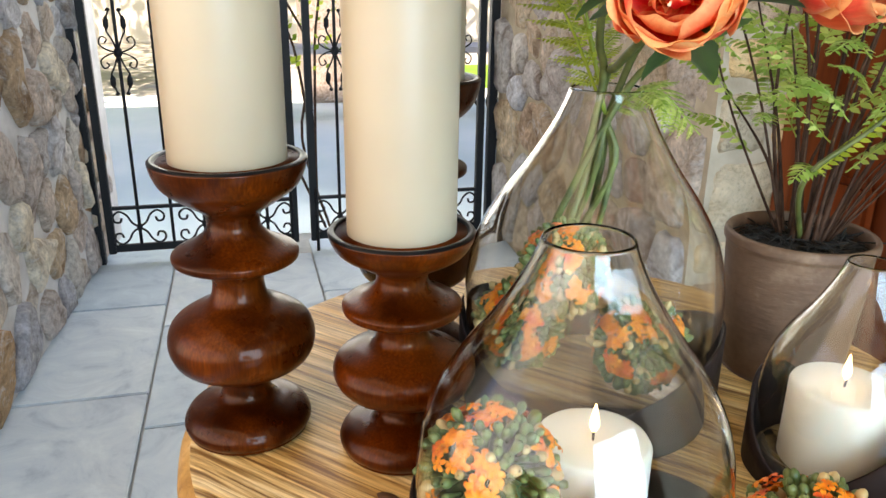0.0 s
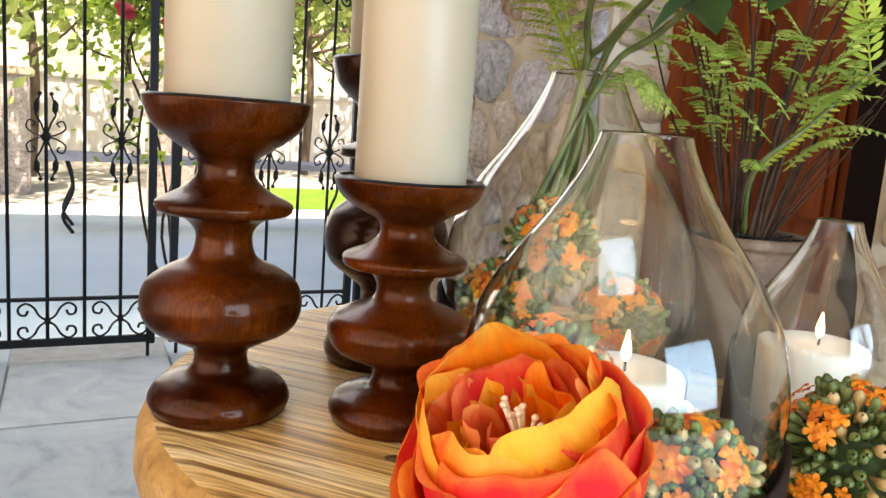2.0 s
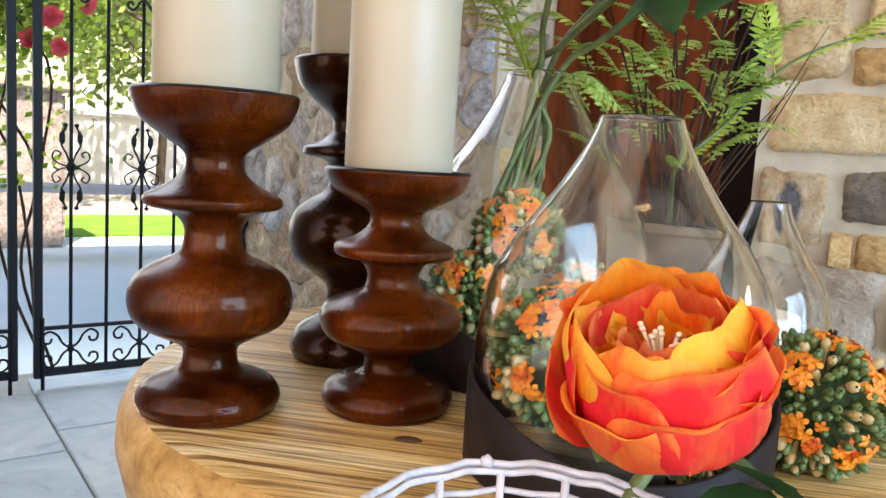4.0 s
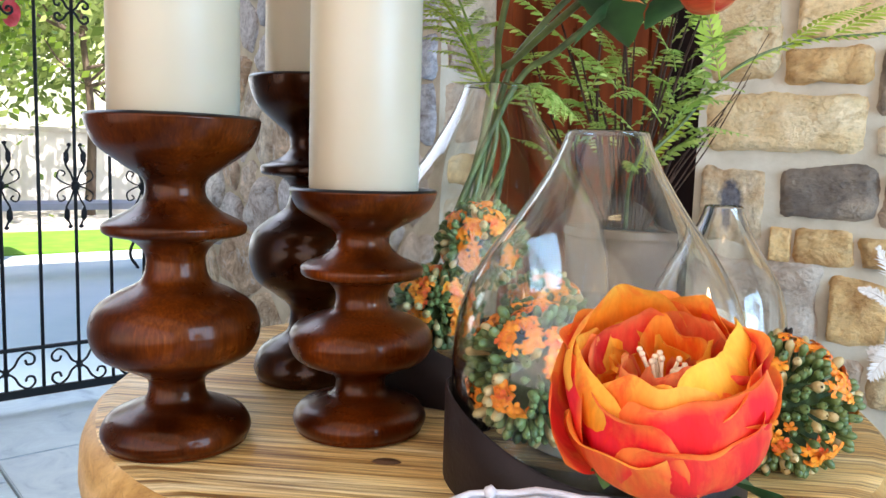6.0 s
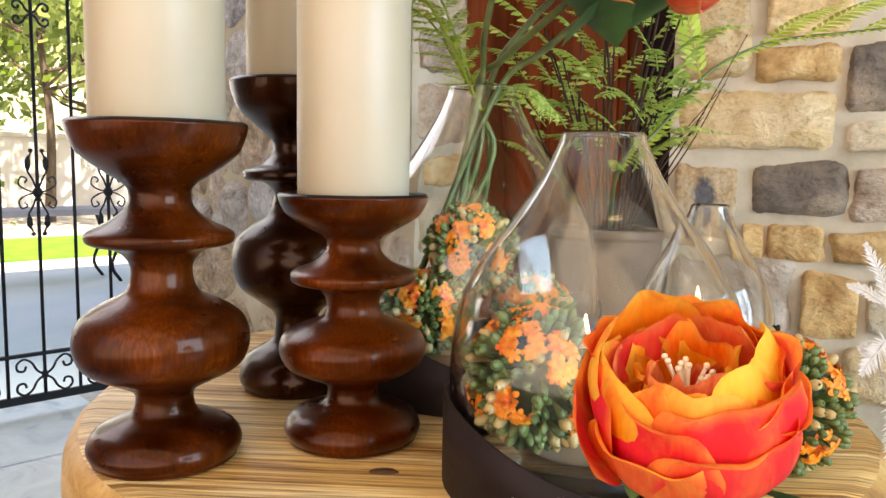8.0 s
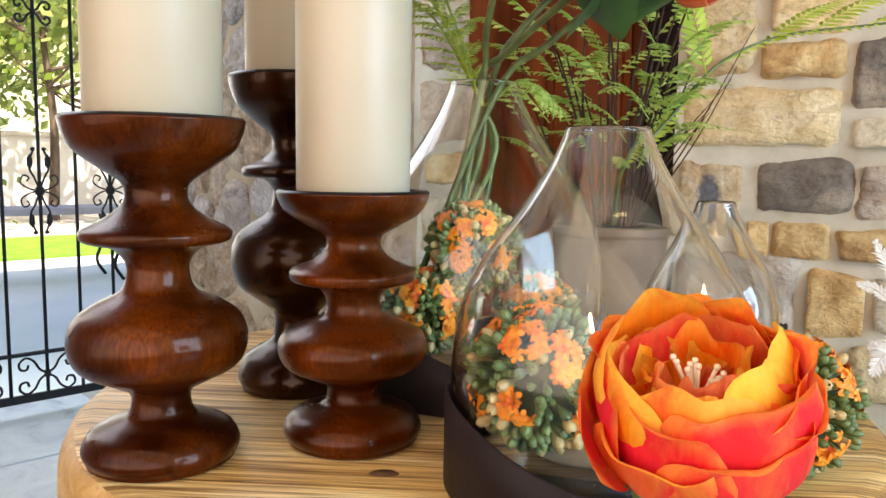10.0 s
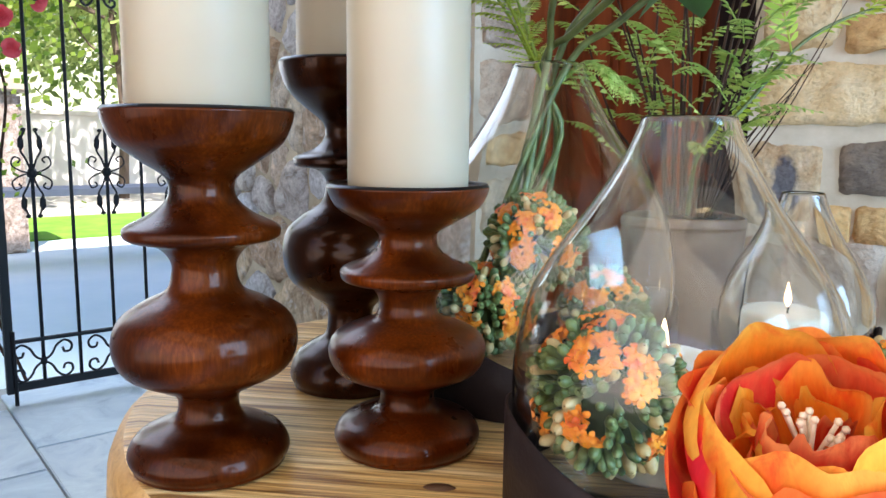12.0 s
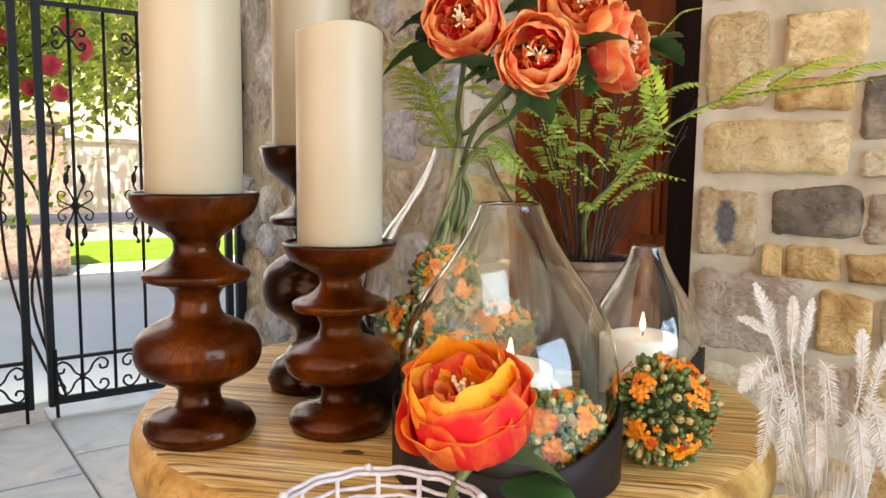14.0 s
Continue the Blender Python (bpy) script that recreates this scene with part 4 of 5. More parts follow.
def rose(at, face, scale, seed, stem, leaves, label, petals=PETALS, tall=1.0):
    """A full garden rose at a place, its mouth turned to face; stem: points from the flower down."""
    q = Vector(face).to_track_quat("Z", "Y").to_matrix().to_4x4()
    m = Matrix.Translation(at) @ q
    f = thing("rose", m, label, "rose", "orange roses")
    g = random.Random(seed)
    for kind, count, tilt, low in (("core", 7, 16, 0.027), ("heart", 6, 14, 0.027), ("inner", 5, 11, 0.027), ("mid", 5, 9, 0.026), ("full", 5, 5, 0.0255), ("outer", 6, 5, 0.028), ("skirt", 6, 6, 0.031)):
        for k in range(count):
            a = 360 * k / count + g.uniform(-14, 14)
            t = pose(0, 0, (-low + g.uniform(-0.002, 0.002)) * scale, g.uniform(-tilt, tilt), g.uniform(-tilt, tilt), a)
            s = scale * g.uniform(0.95, 1.05)
            if kind == "core":
                t = t @ pose(g.uniform(0, 0.006), 0, 0.002)
            piece("petal", g.choice(petals[kind]), f, t @ Matrix.Diagonal((s, s, s * tall, 1)))
    bm = bmesh.new()
    for k in range(14):
        a, r = g.uniform(0, 6.28), g.uniform(0.0005, 0.0055)
        x, y = r * math.cos(a), r * math.sin(a)
        e = (x * 2.3, y * 2.3, g.uniform(0.008, 0.013))
        tube([(x * 0.4, y * 0.4, -0.010), (x, y, 0.002), e], 0.0008, 5, bm)
        blob(0.0014, 1, 0.1, bm, e)
    part("stamen_tuft", bm, STAMEN, f).scale = (scale,) * 3
    bm = lathe(smooth_profile([(0.0006, -0.037), (0.003, -0.035), (0.0065, -0.029), (0.0072, -0.021)], 3), 12)
    part("calyx", bm, LEAF_MID, f).scale = (scale,) * 3
    inv = m.inverted()
    pts = [inv @ Vector(p) for p in stem]
    pts = [Vector((0, 0, -0.033 * scale)), Vector((0, 0, -0.043 * scale))] + pts
    stalk = part("stem", tube(spline(pts, 6), 0.0023, 8), STEM, f)
    for k in range(5):
        a = 360 * k / 5 + 20
        piece("sepal", LEAF_MESH[1], f, pose(0, 0, -0.031 * scale, 0, 0, a) @ pose(0, 0, 0, 0, -18 - 20 * g.random(), 0) @ Matrix.Diagonal((0.55, 0.35, 0.6, 1)))
    for p, yaw, pitch, size, kind in leaves:
        piece("leaf", LEAF_MESH[kind], stalk, inv @ (pose(*p, 0, pitch, yaw) @ Matrix.Scale(size, 4)))
    return f


def bouquet_leaves(g, c, n):
    return [((c[0] + g.uniform(-0.026, 0.020), c[1] + g.uniform(0.020, 0.055), c[2] - g.uniform(-0.012, 0.018)), g.uniform(-25, 205), g.uniform(-30, 24), g.uniform(0.7, 1.0), 0 if g.random() < 0.7 else 1) for _ in range(n)]


g = random.Random(3)
for i, (at, face, sc) in enumerate([
    ((-0.072, 0.325, 0.817), (0.0, -0.97, 0.12), 0.66),
    ((-0.128, 0.375, 0.848), (-0.10, -0.95, 0.10), 0.72),
    ((-0.008, 0.400, 0.832), (0.85, -0.45, 0.15), 0.80),
    ((-0.040, 0.420, 0.868), (0.10, -0.92, 0.25), 0.74),
]):
    a = i * 1.7
    foot = (V2[0] - 0.040 + 0.020 * math.cos(a), V2[1] - 0.012 + 0.024 * math.sin(a), TZ + 0.03)
    neck = (V2[0] + 0.007 * math.cos(a + 2.5), V2[1] + 0.007 * math.sin(a + 2.5), TZ + 0.196)
    up = (0.72 * neck[0] + 0.28 * at[0], 0.72 * neck[1] + 0.28 * at[1] + 0.004, 0.55 * neck[2] + 0.45 * at[2] - 0.004)
    rose(at, face, sc, 20 + i, [up, neck, foot], bouquet_leaves(g, at, 20), "open coral orange garden rose with peach rims in bouquet", PETALS_PEACH)
FG = (-0.0995, 0.115, 0.6470)
rose(FG, (-0.20, -0.38, 0.90), 0.69, 31, [(-0.106, 0.116, 0.600), (-0.118, 0.105, 0.52), (-0.128, 0.095, 0.20)],
     [((-0.092, 0.122, 0.622), 20, 12, 0.85, 0), ((-0.085, 0.125, 0.606), -15, 8, 0.9, 0), ((-0.094, 0.132, 0.622), 75, -35, 0.8, 0), ((-0.108, 0.120, 0.632), -120, 40, 0.35, 1)],
     "large orange and coral rose with dark green leaves", PETALS, 1.20)

# ---- white wicker floor vase that holds the single rose ----
BK = (-0.129, 0.086)
basket = thing("wicker_vase", pose(*BK, 0), "white washed wicker floor vase beside the table", "basket")
bm = bmesh.new()
def basket_r(z):
    return 0.031 + 0.010 * min(1, z / 0.6) ** 2
for k in range(136):
    z = 0.012 + k * 0.00438
    line = [((basket_r(z) + 0.0012 * (1 if (i + k) % 2 else -1)) * math.cos(2 * math.pi * i / 28), (basket_r(z) + 0.0012 * (1 if (i + k) % 2 else -1)) * math.sin(2 * math.pi * i / 28), z + 0.001 * noise.noise(Vector((i, k, 0)))) for i in range(29)]
    tube(line, 0.0010, 5, bm)
part("weave", bm, WICKER, basket)
for i in range(14):
    a = 2 * math.pi * i / 14
    part("stake", tube([(basket_r(z) * math.cos(a), basket_r(z) * math.sin(a), z) for z in (0.0, 0.15, 0.3, 0.45, 0.609)], 0.0012, 6), WICKER, basket)
for dz, dr in ((0.0, 0.0), (0.0022, 0.0010), (0.0006, 0.0030)):
    part("rim", tube([((basket_r(0.6) + dr) * math.cos(2 * math.pi * i / 40), (basket_r(0.6) + dr) * math.sin(2 * math.pi * i / 40), 0.609 + dz + 0.0006 * math.sin(i * 2.1)) for i in range(41)], 0.0010, 7), WICKER, basket)
for a in (-2.2, -1.1, 0.4, 1.9, 3.0):
    c = Vector((basket_r(0.6) * math.cos(a), basket_r(0.6) * math.sin(a), 0.612))
    part("tie", blob(0.0019, 2, 0.3, None, c, (1, 1, 1)), WICKER, basket)
part("base", lathe([(0.0005, 0.004), (0.042, 0.004), (0.042, 0.012), (0.0005, 0.012)], 24), WICKER, basket)


# ---- potted fern ----
def leaflet(bm, p, ax, wd, lift, L, w):
    """A pointed oval leaflet folded slightly on its midrib."""
    pts = ((0.0, 0.0), (0.28, 0.85), (0.62, 0.9), (1.0, 0.0), (0.62, -0.9), (0.28, -0.85))
    bm.faces.new([bm.verts.new(p + ax * (L * u) + wd * (w * v) + lift * (abs(v) * w * 0.35 - u * u * L * 0.12)) for u, v in pts])


def axes_at(P, f):
    i = min(len(P) - 2, int(f * (len(P) - 1)))
    p = P[i].lerp(P[i + 1], f * (len(P) - 1) - i)
    d = (P[i + 1] - P[i]).normalized()
    side = d.cross(Vector((0, -0.35, 1)))
    side = side.normalized() if side.length > 0.05 else Vector((1, 0, 0))
    return p, d, side, side.cross(d)


def frond_bm(line, width, pairs, bm=None, rachis=0.0011, droop=0.35, seed=0, slim=0.22):
    """A pinna: a rachis along line with paired oval leaflets."""
    bm = bm or bmesh.new()
    P = spline(line, 8)
    tube(P, rachis, 5, bm, rachis * 0.35)
    for k in range(pairs):
        f = 0.10 + 0.88 * k / pairs
        p, d, side, nrm = axes_at(P, f)
        L = width * (math.sin(math.pi * min(1, (f * 0.82 + 0.16))) ** 0.7) * (1 - 0.25 * noise.noise(Vector((k, seed, 0))))
        for sgn in (-1, 1):
            ax = (side * sgn + d * 0.6 - nrm * droop * (0.4 + 0.4 * noise.noise(Vector((k * 0.7, seed, sgn))))).normalized()
            wd = (d - ax * d.dot(ax)).normalized()
            leaflet(bm, p, ax, wd, ax.cross(wd) * sgn, L, L * slim)
    p, d, side, nrm = axes_at(P, 0.97)
    leaflet(bm, p, d, side, nrm, width * 0.5, width * 0.15)
    return bm


def compound_bm(line, width, pairs, rachis=0.0012, seed=0):
    """A whole fern frond: a rachis with paired pinnae that carry leaflets."""
    bm = bmesh.new()
    P = spline(line, 8)
    tube(P, rachis, 6, bm, rachis * 0.35)
    for k in range(pairs):
        f = 0.12 + 0.86 * k / pairs
        p, d, side, nrm = axes_at(P, f)
        L = width * math.sin(math.pi * min(1, f * 0.85 + 0.13)) ** 0.8
        for sgn in (-1, 1):
            ax = (side * sgn + d * 0.7 - nrm * 0.2 + Vector((0, 0, 0.15 * noise.noise(Vector((k, seed, sgn)))))).normalized()
            frond_bm([p, p + ax * L * 0.5, p + ax * L - nrm * L * 0.15], L * 0.24, 8, bm, rachis * 0.4, 0.25, seed + k)
    return bm


POTX = (-0.021, 0.566)
fern = thing("potted_fern", pose(*POTX, TZ), "green fern with brown twigs in aged clay pot", "potted plant")
part("pot", lathe(smooth_profile([(0.0010, 0.0005), (0.038, 0.0005), (0.0405, 0.003), (0.0440, 0.03), (0.0470, 0.07), (0.0488, 0.094), (0.0503, 0.097), (0.0505, 0.102), (0.0487, 0.1045), (0.0462, 0.103), (0.0452, 0.096), (0.0448, 0.091), (0.0010, 0.091)], 3), 56), POT, fern, "dull brown clay pot")
bm = blob(0.0442, 3, 0.12, None, (0, 0, 0.093), (1, 1, 0.16))
g = random.Random(8)
for k in range(150):
    a, r = g.uniform(0, 6.28), g.uniform(0.0, 0.042)
    p = Vector((r * math.cos(a), r * math.sin(a), 0.099))
    tube([p, p + Vector((g.uniform(-0.008, 0.008), g.uniform(-0.008, 0.008), g.uniform(0.0, 0.006))), p + Vector((g.uniform(-0.014, 0.014), g.uniform(-0.014, 0.014), g.uniform(-0.003, 0.004)))], 0.0006, 4, bm)
part("moss", bm, SOIL, fern)
for k in range(24):
    a = k * 2.399 + g.uniform(-0.3, 0.3)
    lean = g.uniform(0.02, 0.085)
    h = g.uniform(0.10, 0.24)
    base = Vector((0.013 * math.cos(a), 0.013 * math.sin(a), 0.095))
    tip = Vector((lean * math.cos(a) * 1.3, lean * math.sin(a) * 0.9, 0.09 + h))
    mid = base.lerp(tip, 0.5) + Vector((g.uniform(-0.010, 0.010), g.uniform(-0.010, 0.010), 0))
    twig = part("twig", tube(spline([base, mid, tip], 6), g.uniform(0.0012, 0.0021), 6, None, 0.0006), TWIG, fern)
    for s in (0.55, 0.78, 0.98):
        o = base.lerp(tip, s)
        b = a + g.uniform(-1.5, 1.5)
        L = g.uniform(0.042, 0.072)
        e = o + Vector((math.cos(b) * L * 0.9, math.sin(b) * L * 0.9, L * g.uniform(0.0, 0.7)))
        part("frond", frond_bm([o, o.lerp(e, 0.5) + Vector((0, 0, 0.008)), e], g.uniform(0.009, 0.0125), 10, None, 0.0006, g.uniform(0.1, 0.5), k + s), FERN, twig)
# fine dry twigs
for k in range(6):
    a = g.uniform(-0.9, 0.9)
    base = Vector((0.015, 0.0, 0.096))
    L = g.uniform(0.08, 0.17)
    tip = base + Vector((math.cos(a) * L * 0.6, math.sin(a) * L * 0.4, L))
    part("dry_twig", tube(spline([base, base.lerp(tip, 0.5) + Vector((g.uniform(-0.01, 0.01), 0, 0.006)), tip], 5), 0.0009, 5, None, 0.0003), TWIG, fern)
# the long arching frond and its side branches
arch = [Vector(p) for p in ((-0.002, -0.045, 0.150), (0.030, -0.038, 0.185), (0.075, -0.015, 0.232), (0.13, 0.0, 0.258), (0.20, 0.0, 0.268), (0.27, -0.01, 0.276))]
part("arching_stem", tube(spline([(0.0, -0.01, 0.10), *arch], 6), 0.0020, 6, None, 0.0008), STEM, fern)
part("frond", frond_bm(arch[:3], 0.0085, 20, None, 0.0007, 0.2, 3), FERN_YELLOW, fern)
part("frond", frond_bm(arch[2:], 0.010, 24, None, 0.0007, 0.2, 4), FERN_YELLOW, fern)
for i, (p, e, w) in enumerate([
    ((0.066, -0.02, 0.222), (0.045, -0.01, 0.305), 0.020), ((0.115, 0.0, 0.25), (0.19, 0.01, 0.292), 0.016), ((0.155, 0.0, 0.262), (0.24, 0.0, 0.300), 0.018),
    ((0.20, 0.0, 0.268), (0.29, -0.01, 0.292), 0.017),
]):
    p, e = Vector(p), Vector(e)
    part("frond", frond_bm([p, p.lerp(e, 0.5) + Vector((0, 0, 0.006)), e], w, 16, None, 0.0008, 0.2, i, 0.13), FERN_YELLOW, fern)

# fern sprays tucked into the large glass among the roses
spray_base = Vector((V2[0], V2[1], TZ + 0.19))
for i, (e, w) in enumerate([((-0.205, 0.45, 0.835), 0.015), ((-0.195, 0.49, 0.86), 0.018), ((-0.205, 0.53, 0.83), 0.018), ((-0.078, 0.455, 0.735), 0.013)]):
    e = Vector(e)
    s = thing("fern_spray", Matrix.Identity(4), "yellow green fern spray tucked among rose stems", "fern", "fern sprays")
    part("frond", compound_bm([spray_base, spray_base.lerp(e, 0.5) + Vector((0, 0, 0.02)), e], w * 1.7, 11, 0.0012, i), FERN_YELLOW if i % 2 == 0 else FERN, s)
    part("stalk", tube(spline([(V2[0] - 0.035 + 0.02 * math.cos(i), V2[1] + 0.02 * math.sin(i), TZ + 0.04), (V2[0] + 0.006 * math.cos(i * 2), V2[1] + 0.006 * math.sin(i * 2), TZ + 0.15), spray_base], 5), 0.0022, 6), STEM, s)

# ---- white plumes in a floor vase ----
PV = (0.126, 0.314)
plume_vase = thing("floor_vase", pose(*PV, 0), "cream ceramic floor vase beside the table", "vase")
part("vase_body", lathe(smooth_profile([(0.001, 0.001), (0.030, 0.001), (0.036, 0.05), (0.037, 0.2), (0.032, 0.38), (0.022, 0.44), (0.020, 0.46), (0.017, 0.458), (0.018, 0.43), (0.001, 0.40)], 4), 32), CERAMIC, plume_vase)


def plume_bm(line, width, blade, seed):
    """A bleached frond: a bare stalk, then from blade on a flat feather of close barbs with toothed edges."""
    bm = bmesh.new()
    P = spline(line, 12)
    tube(P, 0.0009, 5, bm, 0.0004)
    r = random.Random(seed)
    n = len(P)
    turn = Vector((r.uniform(-0.4, 0.4), -1, r.uniform(-0.1, 0.3))).normalized()
    for k in range(46):
        f = blade + (1 - blade) * k / 46
        i = min(n - 2, int(f * (n - 1)))
        p = P[i].lerp(P[i + 1], f * (n - 1) - i)
        d = (P[i + 1] - P[i]).normalized()
        g2 = (f - blade) / (1 - blade)
        L = width * math.sin(math.pi * min(1, 0.14 + g2 * 0.84)) ** 0.7
        for hand in (-1, 1):
            side = d.cross(turn).normalized() * hand
            e = p + (side * 0.86 + d * 0.62 + turn * r.uniform(-0.35, 0.35)) * L * r.uniform(0.85, 1.3)
            q = p.lerp(e, 0.6) - turn * L * 0.10
            w = d * 0.00042
            bm.faces.new([bm.verts.new(x) for x in (p - w, q - w * 1.2, e, q + w * 1.2, p + w)])
    for k in range(160):
        p = P[int(n * (0.05 + 0.5 * r.random()))]
        e = p + Vector((r.gauss(0, 1), r.gauss(0, 1), r.gauss(0.6, 0.8))).normalized() * 0.012 * r.uniform(0.3, 0.9)
        w = Vector((0.0003, 0, 0))
        bm.faces.new([bm.verts.new(x) for x in (p - w, e, p + w)])
    return bm


# bend, tip, half width and the share of bare stalk
PLUMES = [
    ((0.100, 0.352, 0.612), (0.083, 0.362, 0.664), 0.0085, 0.52), ((0.106, 0.346, 0.612), (0.106, 0.352, 0.657), 0.0065, 0.55), ((0.113, 0.346, 0.610), (0.119, 0.352, 0.656), 0.0065, 0.55),
    ((0.096, 0.350, 0.618), (0.071, 0.356, 0.640), 0.0050, 0.60), ((0.088, 0.336, 0.606), (0.068, 0.330, 0.594), 0.0095, 0.42), ((0.092, 0.330, 0.602), (0.082, 0.322, 0.548), 0.0105, 0.38),
    ((0.101, 0.328, 0.590), (0.096, 0.320, 0.540), 0.0100, 0.40), ((0.124, 0.336, 0.610), (0.132, 0.330, 0.560), 0.0090, 0.42), ((0.082, 0.336, 0.596), (0.070, 0.336, 0.606), 0.0060, 0.55),
    ((0.150, 0.342, 0.600), (0.152, 0.350, 0.636), 0.0075, 0.45), ((0.158, 0.340, 0.600), (0.172, 0.346, 0.628), 0.0085, 0.45), ((0.150, 0.326, 0.590), (0.160, 0.316, 0.545), 0.0105, 0.40),
    ((0.140, 0.320, 0.580), (0.144, 0.310, 0.535), 0.0110, 0.40), ((0.165, 0.330, 0.585), (0.188, 0.326, 0.570), 0.0100, 0.42), ((0.116, 0.322, 0.575), (0.114, 0.312, 0.535), 0.0100, 0.40),
]
for i, (bend, e, w, blade) in enumerate(PLUMES):
    p = thing("dried_plume", Matrix.Identity(4), "feathery cream white bleached fern plume", "dried plume", "dried plumes")
    b, bend, e = Vector((PV[0] + 0.006 * math.cos(i), PV[1] + 0.006 * math.sin(i), 0.44)), Vector(bend), Vector(e)
    part("plume", plume_bm([b, b.lerp(bend, 0.55) + Vector((0, 0, 0.006)), bend, bend.lerp(e, 0.5) + Vector((0, 0, 0.006)), e], w * 0.78, blade, i), FEATHER, p)
sheath = thing("dried_grass_tuft", pose(PV[0], PV[1], 0.44), "soft cream tuft of dried grass at the vase mouth", "dried grass")
gd = random.Random(44)
bm = bmesh.new()
for k in range(2600):
    a, h = gd.uniform(0, 6.283), gd.uniform(0.0, 0.085)
    p = Vector((0.012 * math.cos(a), 0.012 * math.sin(a), h))
    e = p + Vector((math.cos(a) * gd.uniform(0.002, 0.010), math.sin(a) * gd.uniform(0.002, 0.010), gd.uniform(0.015, 0.036)))
    w = Vector((-math.sin(a), math.cos(a), 0)) * 0.0005
    bm.faces.new([bm.verts.new(x) for x in (p - w, e, p + w)])
part("down", bm, FEATHER, sheath)
part("bundle", lathe(smooth_profile([(0.002, 0.0), (0.012, 0.004), (0.0125, 0.05), (0.010, 0.085), (0.002, 0.095)], 4), 20), CERAMIC, sheath)

# ---- garden beyond the gate ----
patio = new("patio", link_mesh("patio", box(-9, 9, 0.2, 3.6, -0.12, -0.02), simple("sunlit_pavers", (0.64, 0.78, 0.78), (0.82, 0.90, 0.88), 0.9, 1.6, 0.4, 30), False))
patio.matrix_world = GF
tagged(patio, "pale grey paved patio with dappled shade", "patio", kind="structure")
GRASS = simple("lawn_green", (0.10, 0.26, 0.015), (0.20, 0.42, 0.03), 0.9, 6, 0.8, 90)
lawn = new("lawn", link_mesh("lawn", box(0.7, 8.0, 3.6, 5.2, -0.13, -0.01), GRASS, False))
lawn.matrix_world = GF
tagged(lawn, "strip of bright green mown lawn", "lawn", kind="structure")
BARK = simple("grey_bark", (0.07, 0.05, 0.035), (0.19, 0.14, 0.10), 0.95, 12, 0.9, 60, (1, 1, 0.3))
CROWN = island_leaf("tree_leaf", (0.12, 0.20, 0.04), (0.50, 0.60, 0.20))


def tree(x, y, h, r, seed, label):
    t = thing("tree", GF @ pose(x, y, -0.13), label, "tree", "garden trees")
    gg = random.Random(seed)
    bm = tube(spline([(0, 0, 0), (0.05, 0.02, h * 0.3), (-0.04, 0.05, h * 0.6), (0, 0, h * 0.85)], 5), 0.05 * h / 3, 10, None, 0.015)
    tips = []
    for k in range(9):
        a = k * 2.4
        z = h * gg.uniform(0.35, 0.75)
        tip = Vector((math.cos(a) * r * gg.uniform(0.5, 0.95), math.sin(a) * r * gg.uniform(0.5, 0.95), z + r * gg.uniform(0.2, 0.6)))
        tube(spline([(0, 0, z * 0.9), (tip.x * 0.5, tip.y * 0.5, z + 0.1), tip], 4), 0.018 * h / 3, 6, bm, 0.005)
        tips.append(tip)
    part("trunk", bm, BARK, t)
    bm = bmesh.new()
    for k in range(4200):
        c = gg.choice(tips)
        o = Vector((gg.gauss(0, 1), gg.gauss(0, 1), gg.gauss(0, 0.8))) * r * 0.30
        p = c + o
        n = Vector((gg.gauss(0, 1), gg.gauss(0, 1), gg.gauss(0, 1))).normalized()
        s1 = n.orthogonal().normalized() * gg.uniform(0.04, 0.08) * (r / 1.2)
        s2 = n.cross(s1) * 0.55
        vs = [bm.verts.new(x) for x in (p - s1, p - s2 * 0.9, p + s1, p + s2 * 0.9)]
        bm.faces.new(vs)
    part("crown", bm, CROWN, t, smooth=False)
    return t


tree(-2.6, 4.2, 3.4, 1.5, 1, "leafy garden tree by the patio")
tree(-0.6, 6.8, 3.8, 1.6, 2, "leafy tree beyond the lawn")
tree(2.8, 8.5, 4.2, 1.9, 3, "large leafy tree at the garden edge")
tree(-4.6, 7.2, 4.0, 1.8, 4, "spreading garden tree in sunlight")
tree(0.6, 11.5, 4.6, 2.2, 5, "leafy tree behind the low garden wall")
tree(-2.6, 11.0, 4.8, 2.2, 6, "leafy tree behind the low garden wall")
tree(-6.5, 11.5, 4.8, 2.3, 7, "broad leafy tree behind the low garden wall")
tree(4.6, 12.0, 5.0, 2.4, 8, "broad leafy tree behind the low garden wall")
bm = bmesh.new()
rows = []
for j in range(13):
    row = []
    for i in range(41):
        x = -60 + 3.0 * i
        row.append(bm.verts.new((x, 20 + j * 3.0, -0.13 + 11 * (1 - math.cos(min(1, j / 9) * math.pi)) / 2 + 1.5 * noise.noise(Vector((i * 0.3, j * 0.3, 0))) * min(1, j / 2))))
    rows.append(row)
for p, q in zip(rows, rows[1:]):
    for i in range(40):
        bm.faces.new((p[i], p[i + 1], q[i + 1], q[i]))
hill = new("hillside", link_mesh("hillside", bm, simple("dry_grass_hill", (0.26, 0.32, 0.14), (0.60, 0.58, 0.44), 0.95, 0.35, 0.5, 2)))
hill.matrix_world = GF
tagged(hill, "green and dry grass hillside behind the garden", "hill", kind="structure")
GARDEN_STONE = rubble_material()
garden_wall = thing("garden_wall", GF @ pose(-8, 9.5, -0.13), "low pale garden retaining wall in sun", "wall")
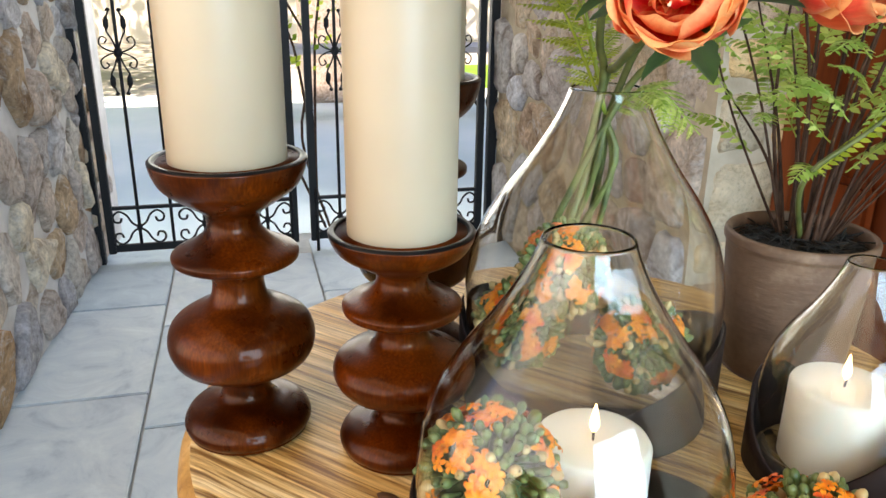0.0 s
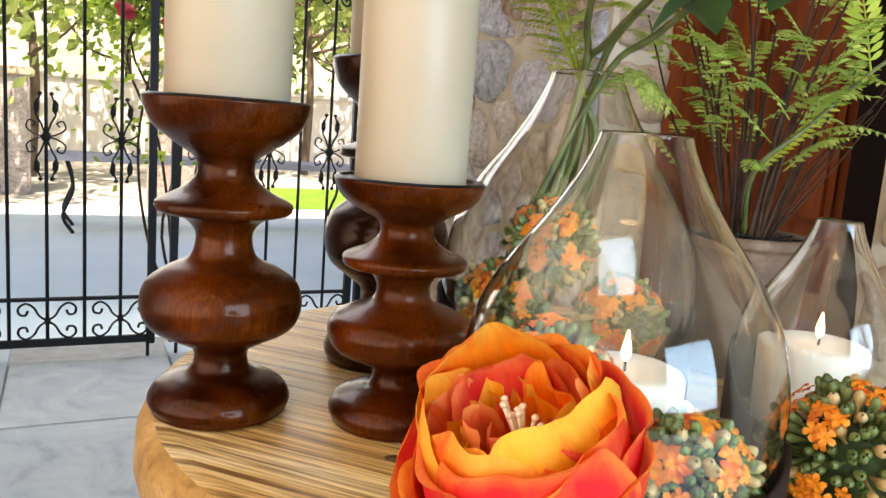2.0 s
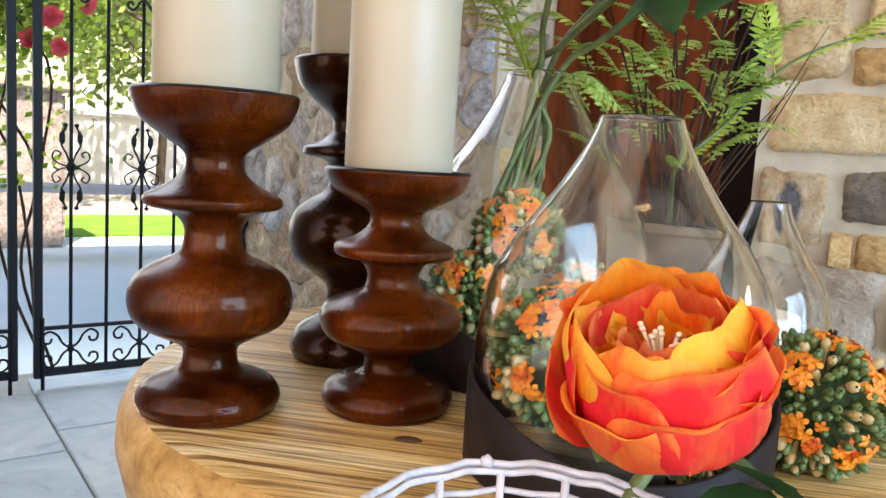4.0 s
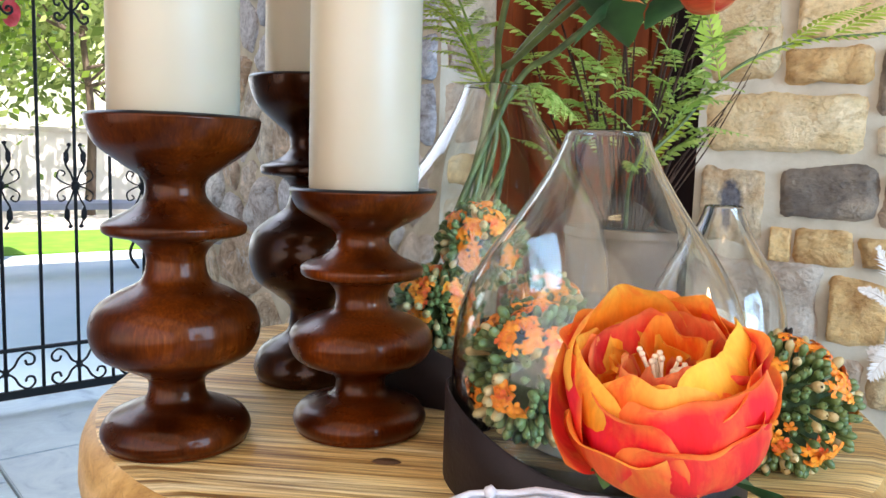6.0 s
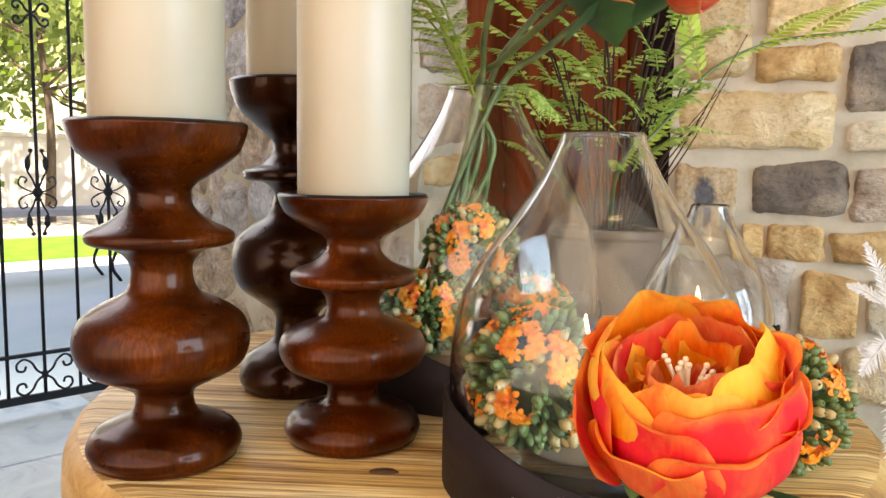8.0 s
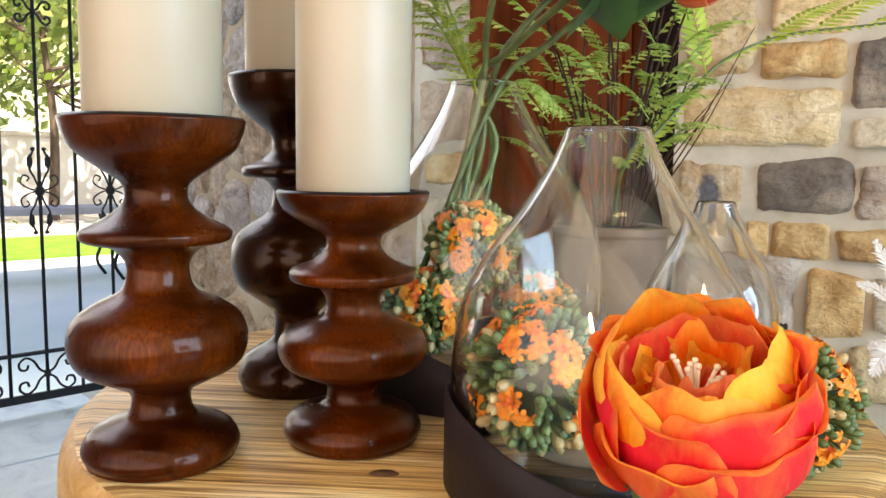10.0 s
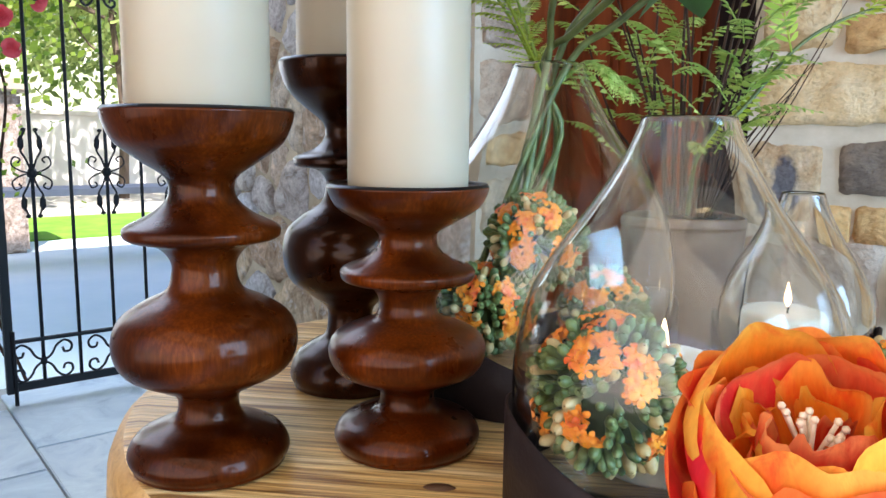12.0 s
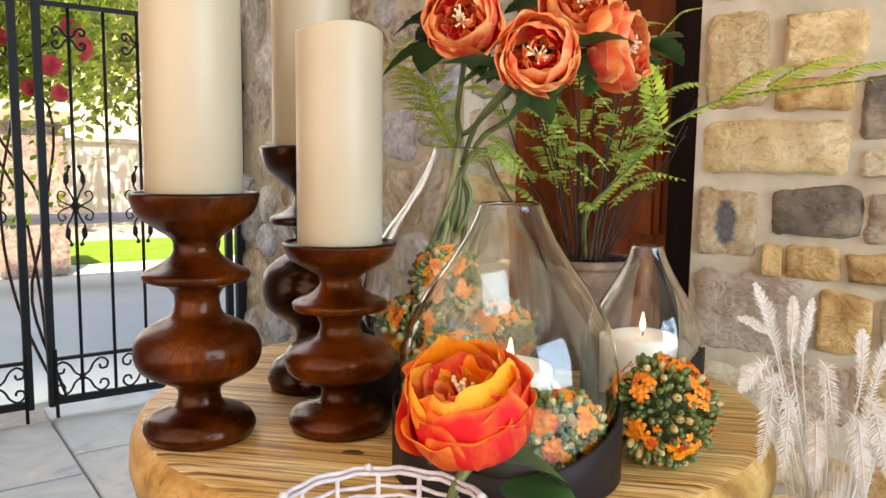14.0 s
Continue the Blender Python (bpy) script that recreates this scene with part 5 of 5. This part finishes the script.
part("wall_body", box(0, 20, 0, 0.4, 0, 1.1, 0.02), simple("pale_garden_stone", (0.70, 0.67, 0.6), (0.85, 0.82, 0.76), 0.9, 2, 0.8, 9), garden_wall, smooth=False)
part("coping", box(-0.05, 20.05, -0.05, 0.45, 1.1, 1.17, 0.02), simple("pale_coping", (0.6, 0.57, 0.5), (0.72, 0.69, 0.62), 0.9, 3), garden_wall, smooth=False)
for x in (-2.9, -1.7, -0.7):
    p = thing("garden_pillar", GF @ pose(x, 5.3, -0.13), "square stone garden pillar with cap", "pillar", "garden pillars")
    part("shaft", box(-0.16, 0.16, -0.16, 0.16, 0, 1.0, 0.015), GARDEN_STONE, p, smooth=False)
    part("cap", box(-0.2, 0.2, -0.2, 0.2, 1.0, 1.07, 0.012), MORTAR, p, smooth=False)

p = thing("garden_pillar", GF @ pose(0.45, 3.25, -0.02), "broad rough stone garden pillar near the gate", "pillar", "garden pillars")
part("shaft", box(-0.2, 0.2, -0.2, 0.2, 0, 0.98, 0.02), GARDEN_STONE, p, smooth=False)
part("cap", box(-0.25, 0.25, -0.25, 0.25, 0.98, 1.06, 0.015), MORTAR, p, smooth=False)

# bench of iron behind the gate
bench = thing("garden_bench", GF @ pose(0.55, 2.3, -0.02), "grey garden bench with curled iron legs", "bench")
part("seat_plank", box(-0.9, 0.9, 0.0, 0.36, 0.40, 0.435, 0.006), simple("weathered_plank", (0.36, 0.36, 0.38), (0.5, 0.5, 0.52), 0.8, 8), bench, smooth=False)
for x in (-0.8, 0.8):
    for y in (0.03, 0.33):
        part("leg", tube(spline([(x, y, 0.40), (x + 0.03, y, 0.25), (x - 0.02, y, 0.1), (x + 0.03, y, 0.0)], 5), 0.010, 8), IRON, bench)

# climbing rose over the gate
VINE_LEAF = island_leaf("vine_leaf", (0.07, 0.15, 0.012), (0.42, 0.52, 0.06))
VINE_RED = simple("crimson_petal", (0.72, 0.045, 0.07), (0.88, 0.15, 0.16), 0.6, 40, 0.2)
vine = thing("climbing_rose", GF @ pose(0.06, 0.14, 0), "climbing rose with red blooms trained over the gate", "climbing plant")
gg = random.Random(17)
canes = []
for k in range(4):
    pts = [(gg.uniform(-0.05, 0.05), gg.uniform(0.05, 0.14), -0.02)]
    for j in range(1, 6):
        pts.append((-0.05 + 0.04 * j * gg.uniform(-0.9, 1.3) , gg.uniform(0.0, 0.12), 0.30 * j))
    P = spline(pts, 5)
    part("cane", tube(P, 0.005, 6, None, 0.003), TWIG, vine)
    canes.append(P)
bm = bmesh.new()
for k in range(6500):
    P = gg.choice(canes)
    p = gg.choice(P[10:]) + Vector((gg.gauss(0, 0.12), gg.gauss(0, 0.05), gg.gauss(0, 0.07)))
    if p.z < 0.92 and gg.random() < 0.90:
        continue
    n = Vector((gg.gauss(0, 1), gg.gauss(0, 1), gg.gauss(0, 1))).normalized()
    s1 = n.orthogonal().normalized() * gg.uniform(0.009, 0.017)
    s2 = n.cross(s1) * 0.65
    bm.faces.new([bm.verts.new(x) for x in (p - s1, p - s2, p + s1 * 0.4 - s2 * 0.7, p + s1, p + s1 * 0.4 + s2 * 0.7, p + s2)])
part("foliage", bm, VINE_LEAF, vine, smooth=False)
bm = bmesh.new()
heart = bm.verts.new((0, 0, -0.006))
for k in range(16):
    a = k * 2.399
    r = 0.010 + 0.0016 * k
    vs = [bm.verts.new((math.cos(a + (j / 5 - 0.5) * 1.9) * r, math.sin(a + (j / 5 - 0.5) * 1.9) * r, 0.014 - 0.0009 * k)) for j in range(6)]
    for p, q in zip(vs, vs[1:]):
        bm.faces.new((heart, p, q))
BLOOM = link_mesh("bloom", bm, VINE_RED, False)
for x, z in ((0.08, 1.13), (0.01, 1.01), (0.04, 0.935), (-0.10, 1.08), (-0.04, 0.945), (0.11, 1.07), (-0.16, 0.97), (0.0, 1.22)):
    piece("bloom", BLOOM, vine, pose(x, -0.05 + gg.uniform(-0.03, 0.03), z, 80 + gg.uniform(-25, 25), 0, gg.uniform(-40, 40)) @ Matrix.Scale(gg.uniform(0.75, 1.15), 4))

# ---- pieces of walls and floor ----
rubble_wall(wall_house, 1.16, 1.9, 110, 3)
# dressed blocks on the end of the house wall, beside the door
rng = random.Random(21)
z = 0.05
while z < 1.5:
    h = rng.uniform(0.085, 0.15)
    u = -0.012
    while u < 0.30:
        w = min(rng.uniform(0.11, 0.21), 0.33 - u)
        me = link_mesh("stone", stone_mesh(w - 0.010, h - 0.010, 300 + u * 50 + z * 10, 0.020), STONES[rng.choice((0, 3, 4, 4, 3))])
        piece("stone", me, wall_house, pose(1.165, 0, 0, 0, 0, 90) @ pose(u + w / 2, 0.010, z + h / 2))
        u += w
    z += h
# the west wall is faced on its left side
for i, poly in enumerate(rubble_cells(1.12, 2.3, 210, 7)):
    if len(poly) > 2:
        bm, cx, cz = rubble_stone(poly, 50 + i * 0.37)
        piece("stone", link_mesh("stone", bm, RUBBLE), wall_left, pose(-0.15 + cx, 0, cz) @ pose(0, 0, 0, 0, 0, 180))

# flagstones in staggered rows that run to the gate
w, h = 0.405, 0.463
FLAG = link_mesh("flagstone", box(-w / 2 + 0.003, w / 2 - 0.003, -h / 2 + 0.003, h / 2 - 0.003, -0.012, 0.0, 0.0025), SLATE, False)
for i in range(-2, 7):
    for j in range(-9, 2):
        x = -0.39 + (i + 0.5) * w
        y1 = (-0.352 if i % 2 else -0.49) + j * h
        if y1 < 0.2:
            piece("flagstone", FLAG, floor_ob, pose(x, y1 - h / 2, 0))
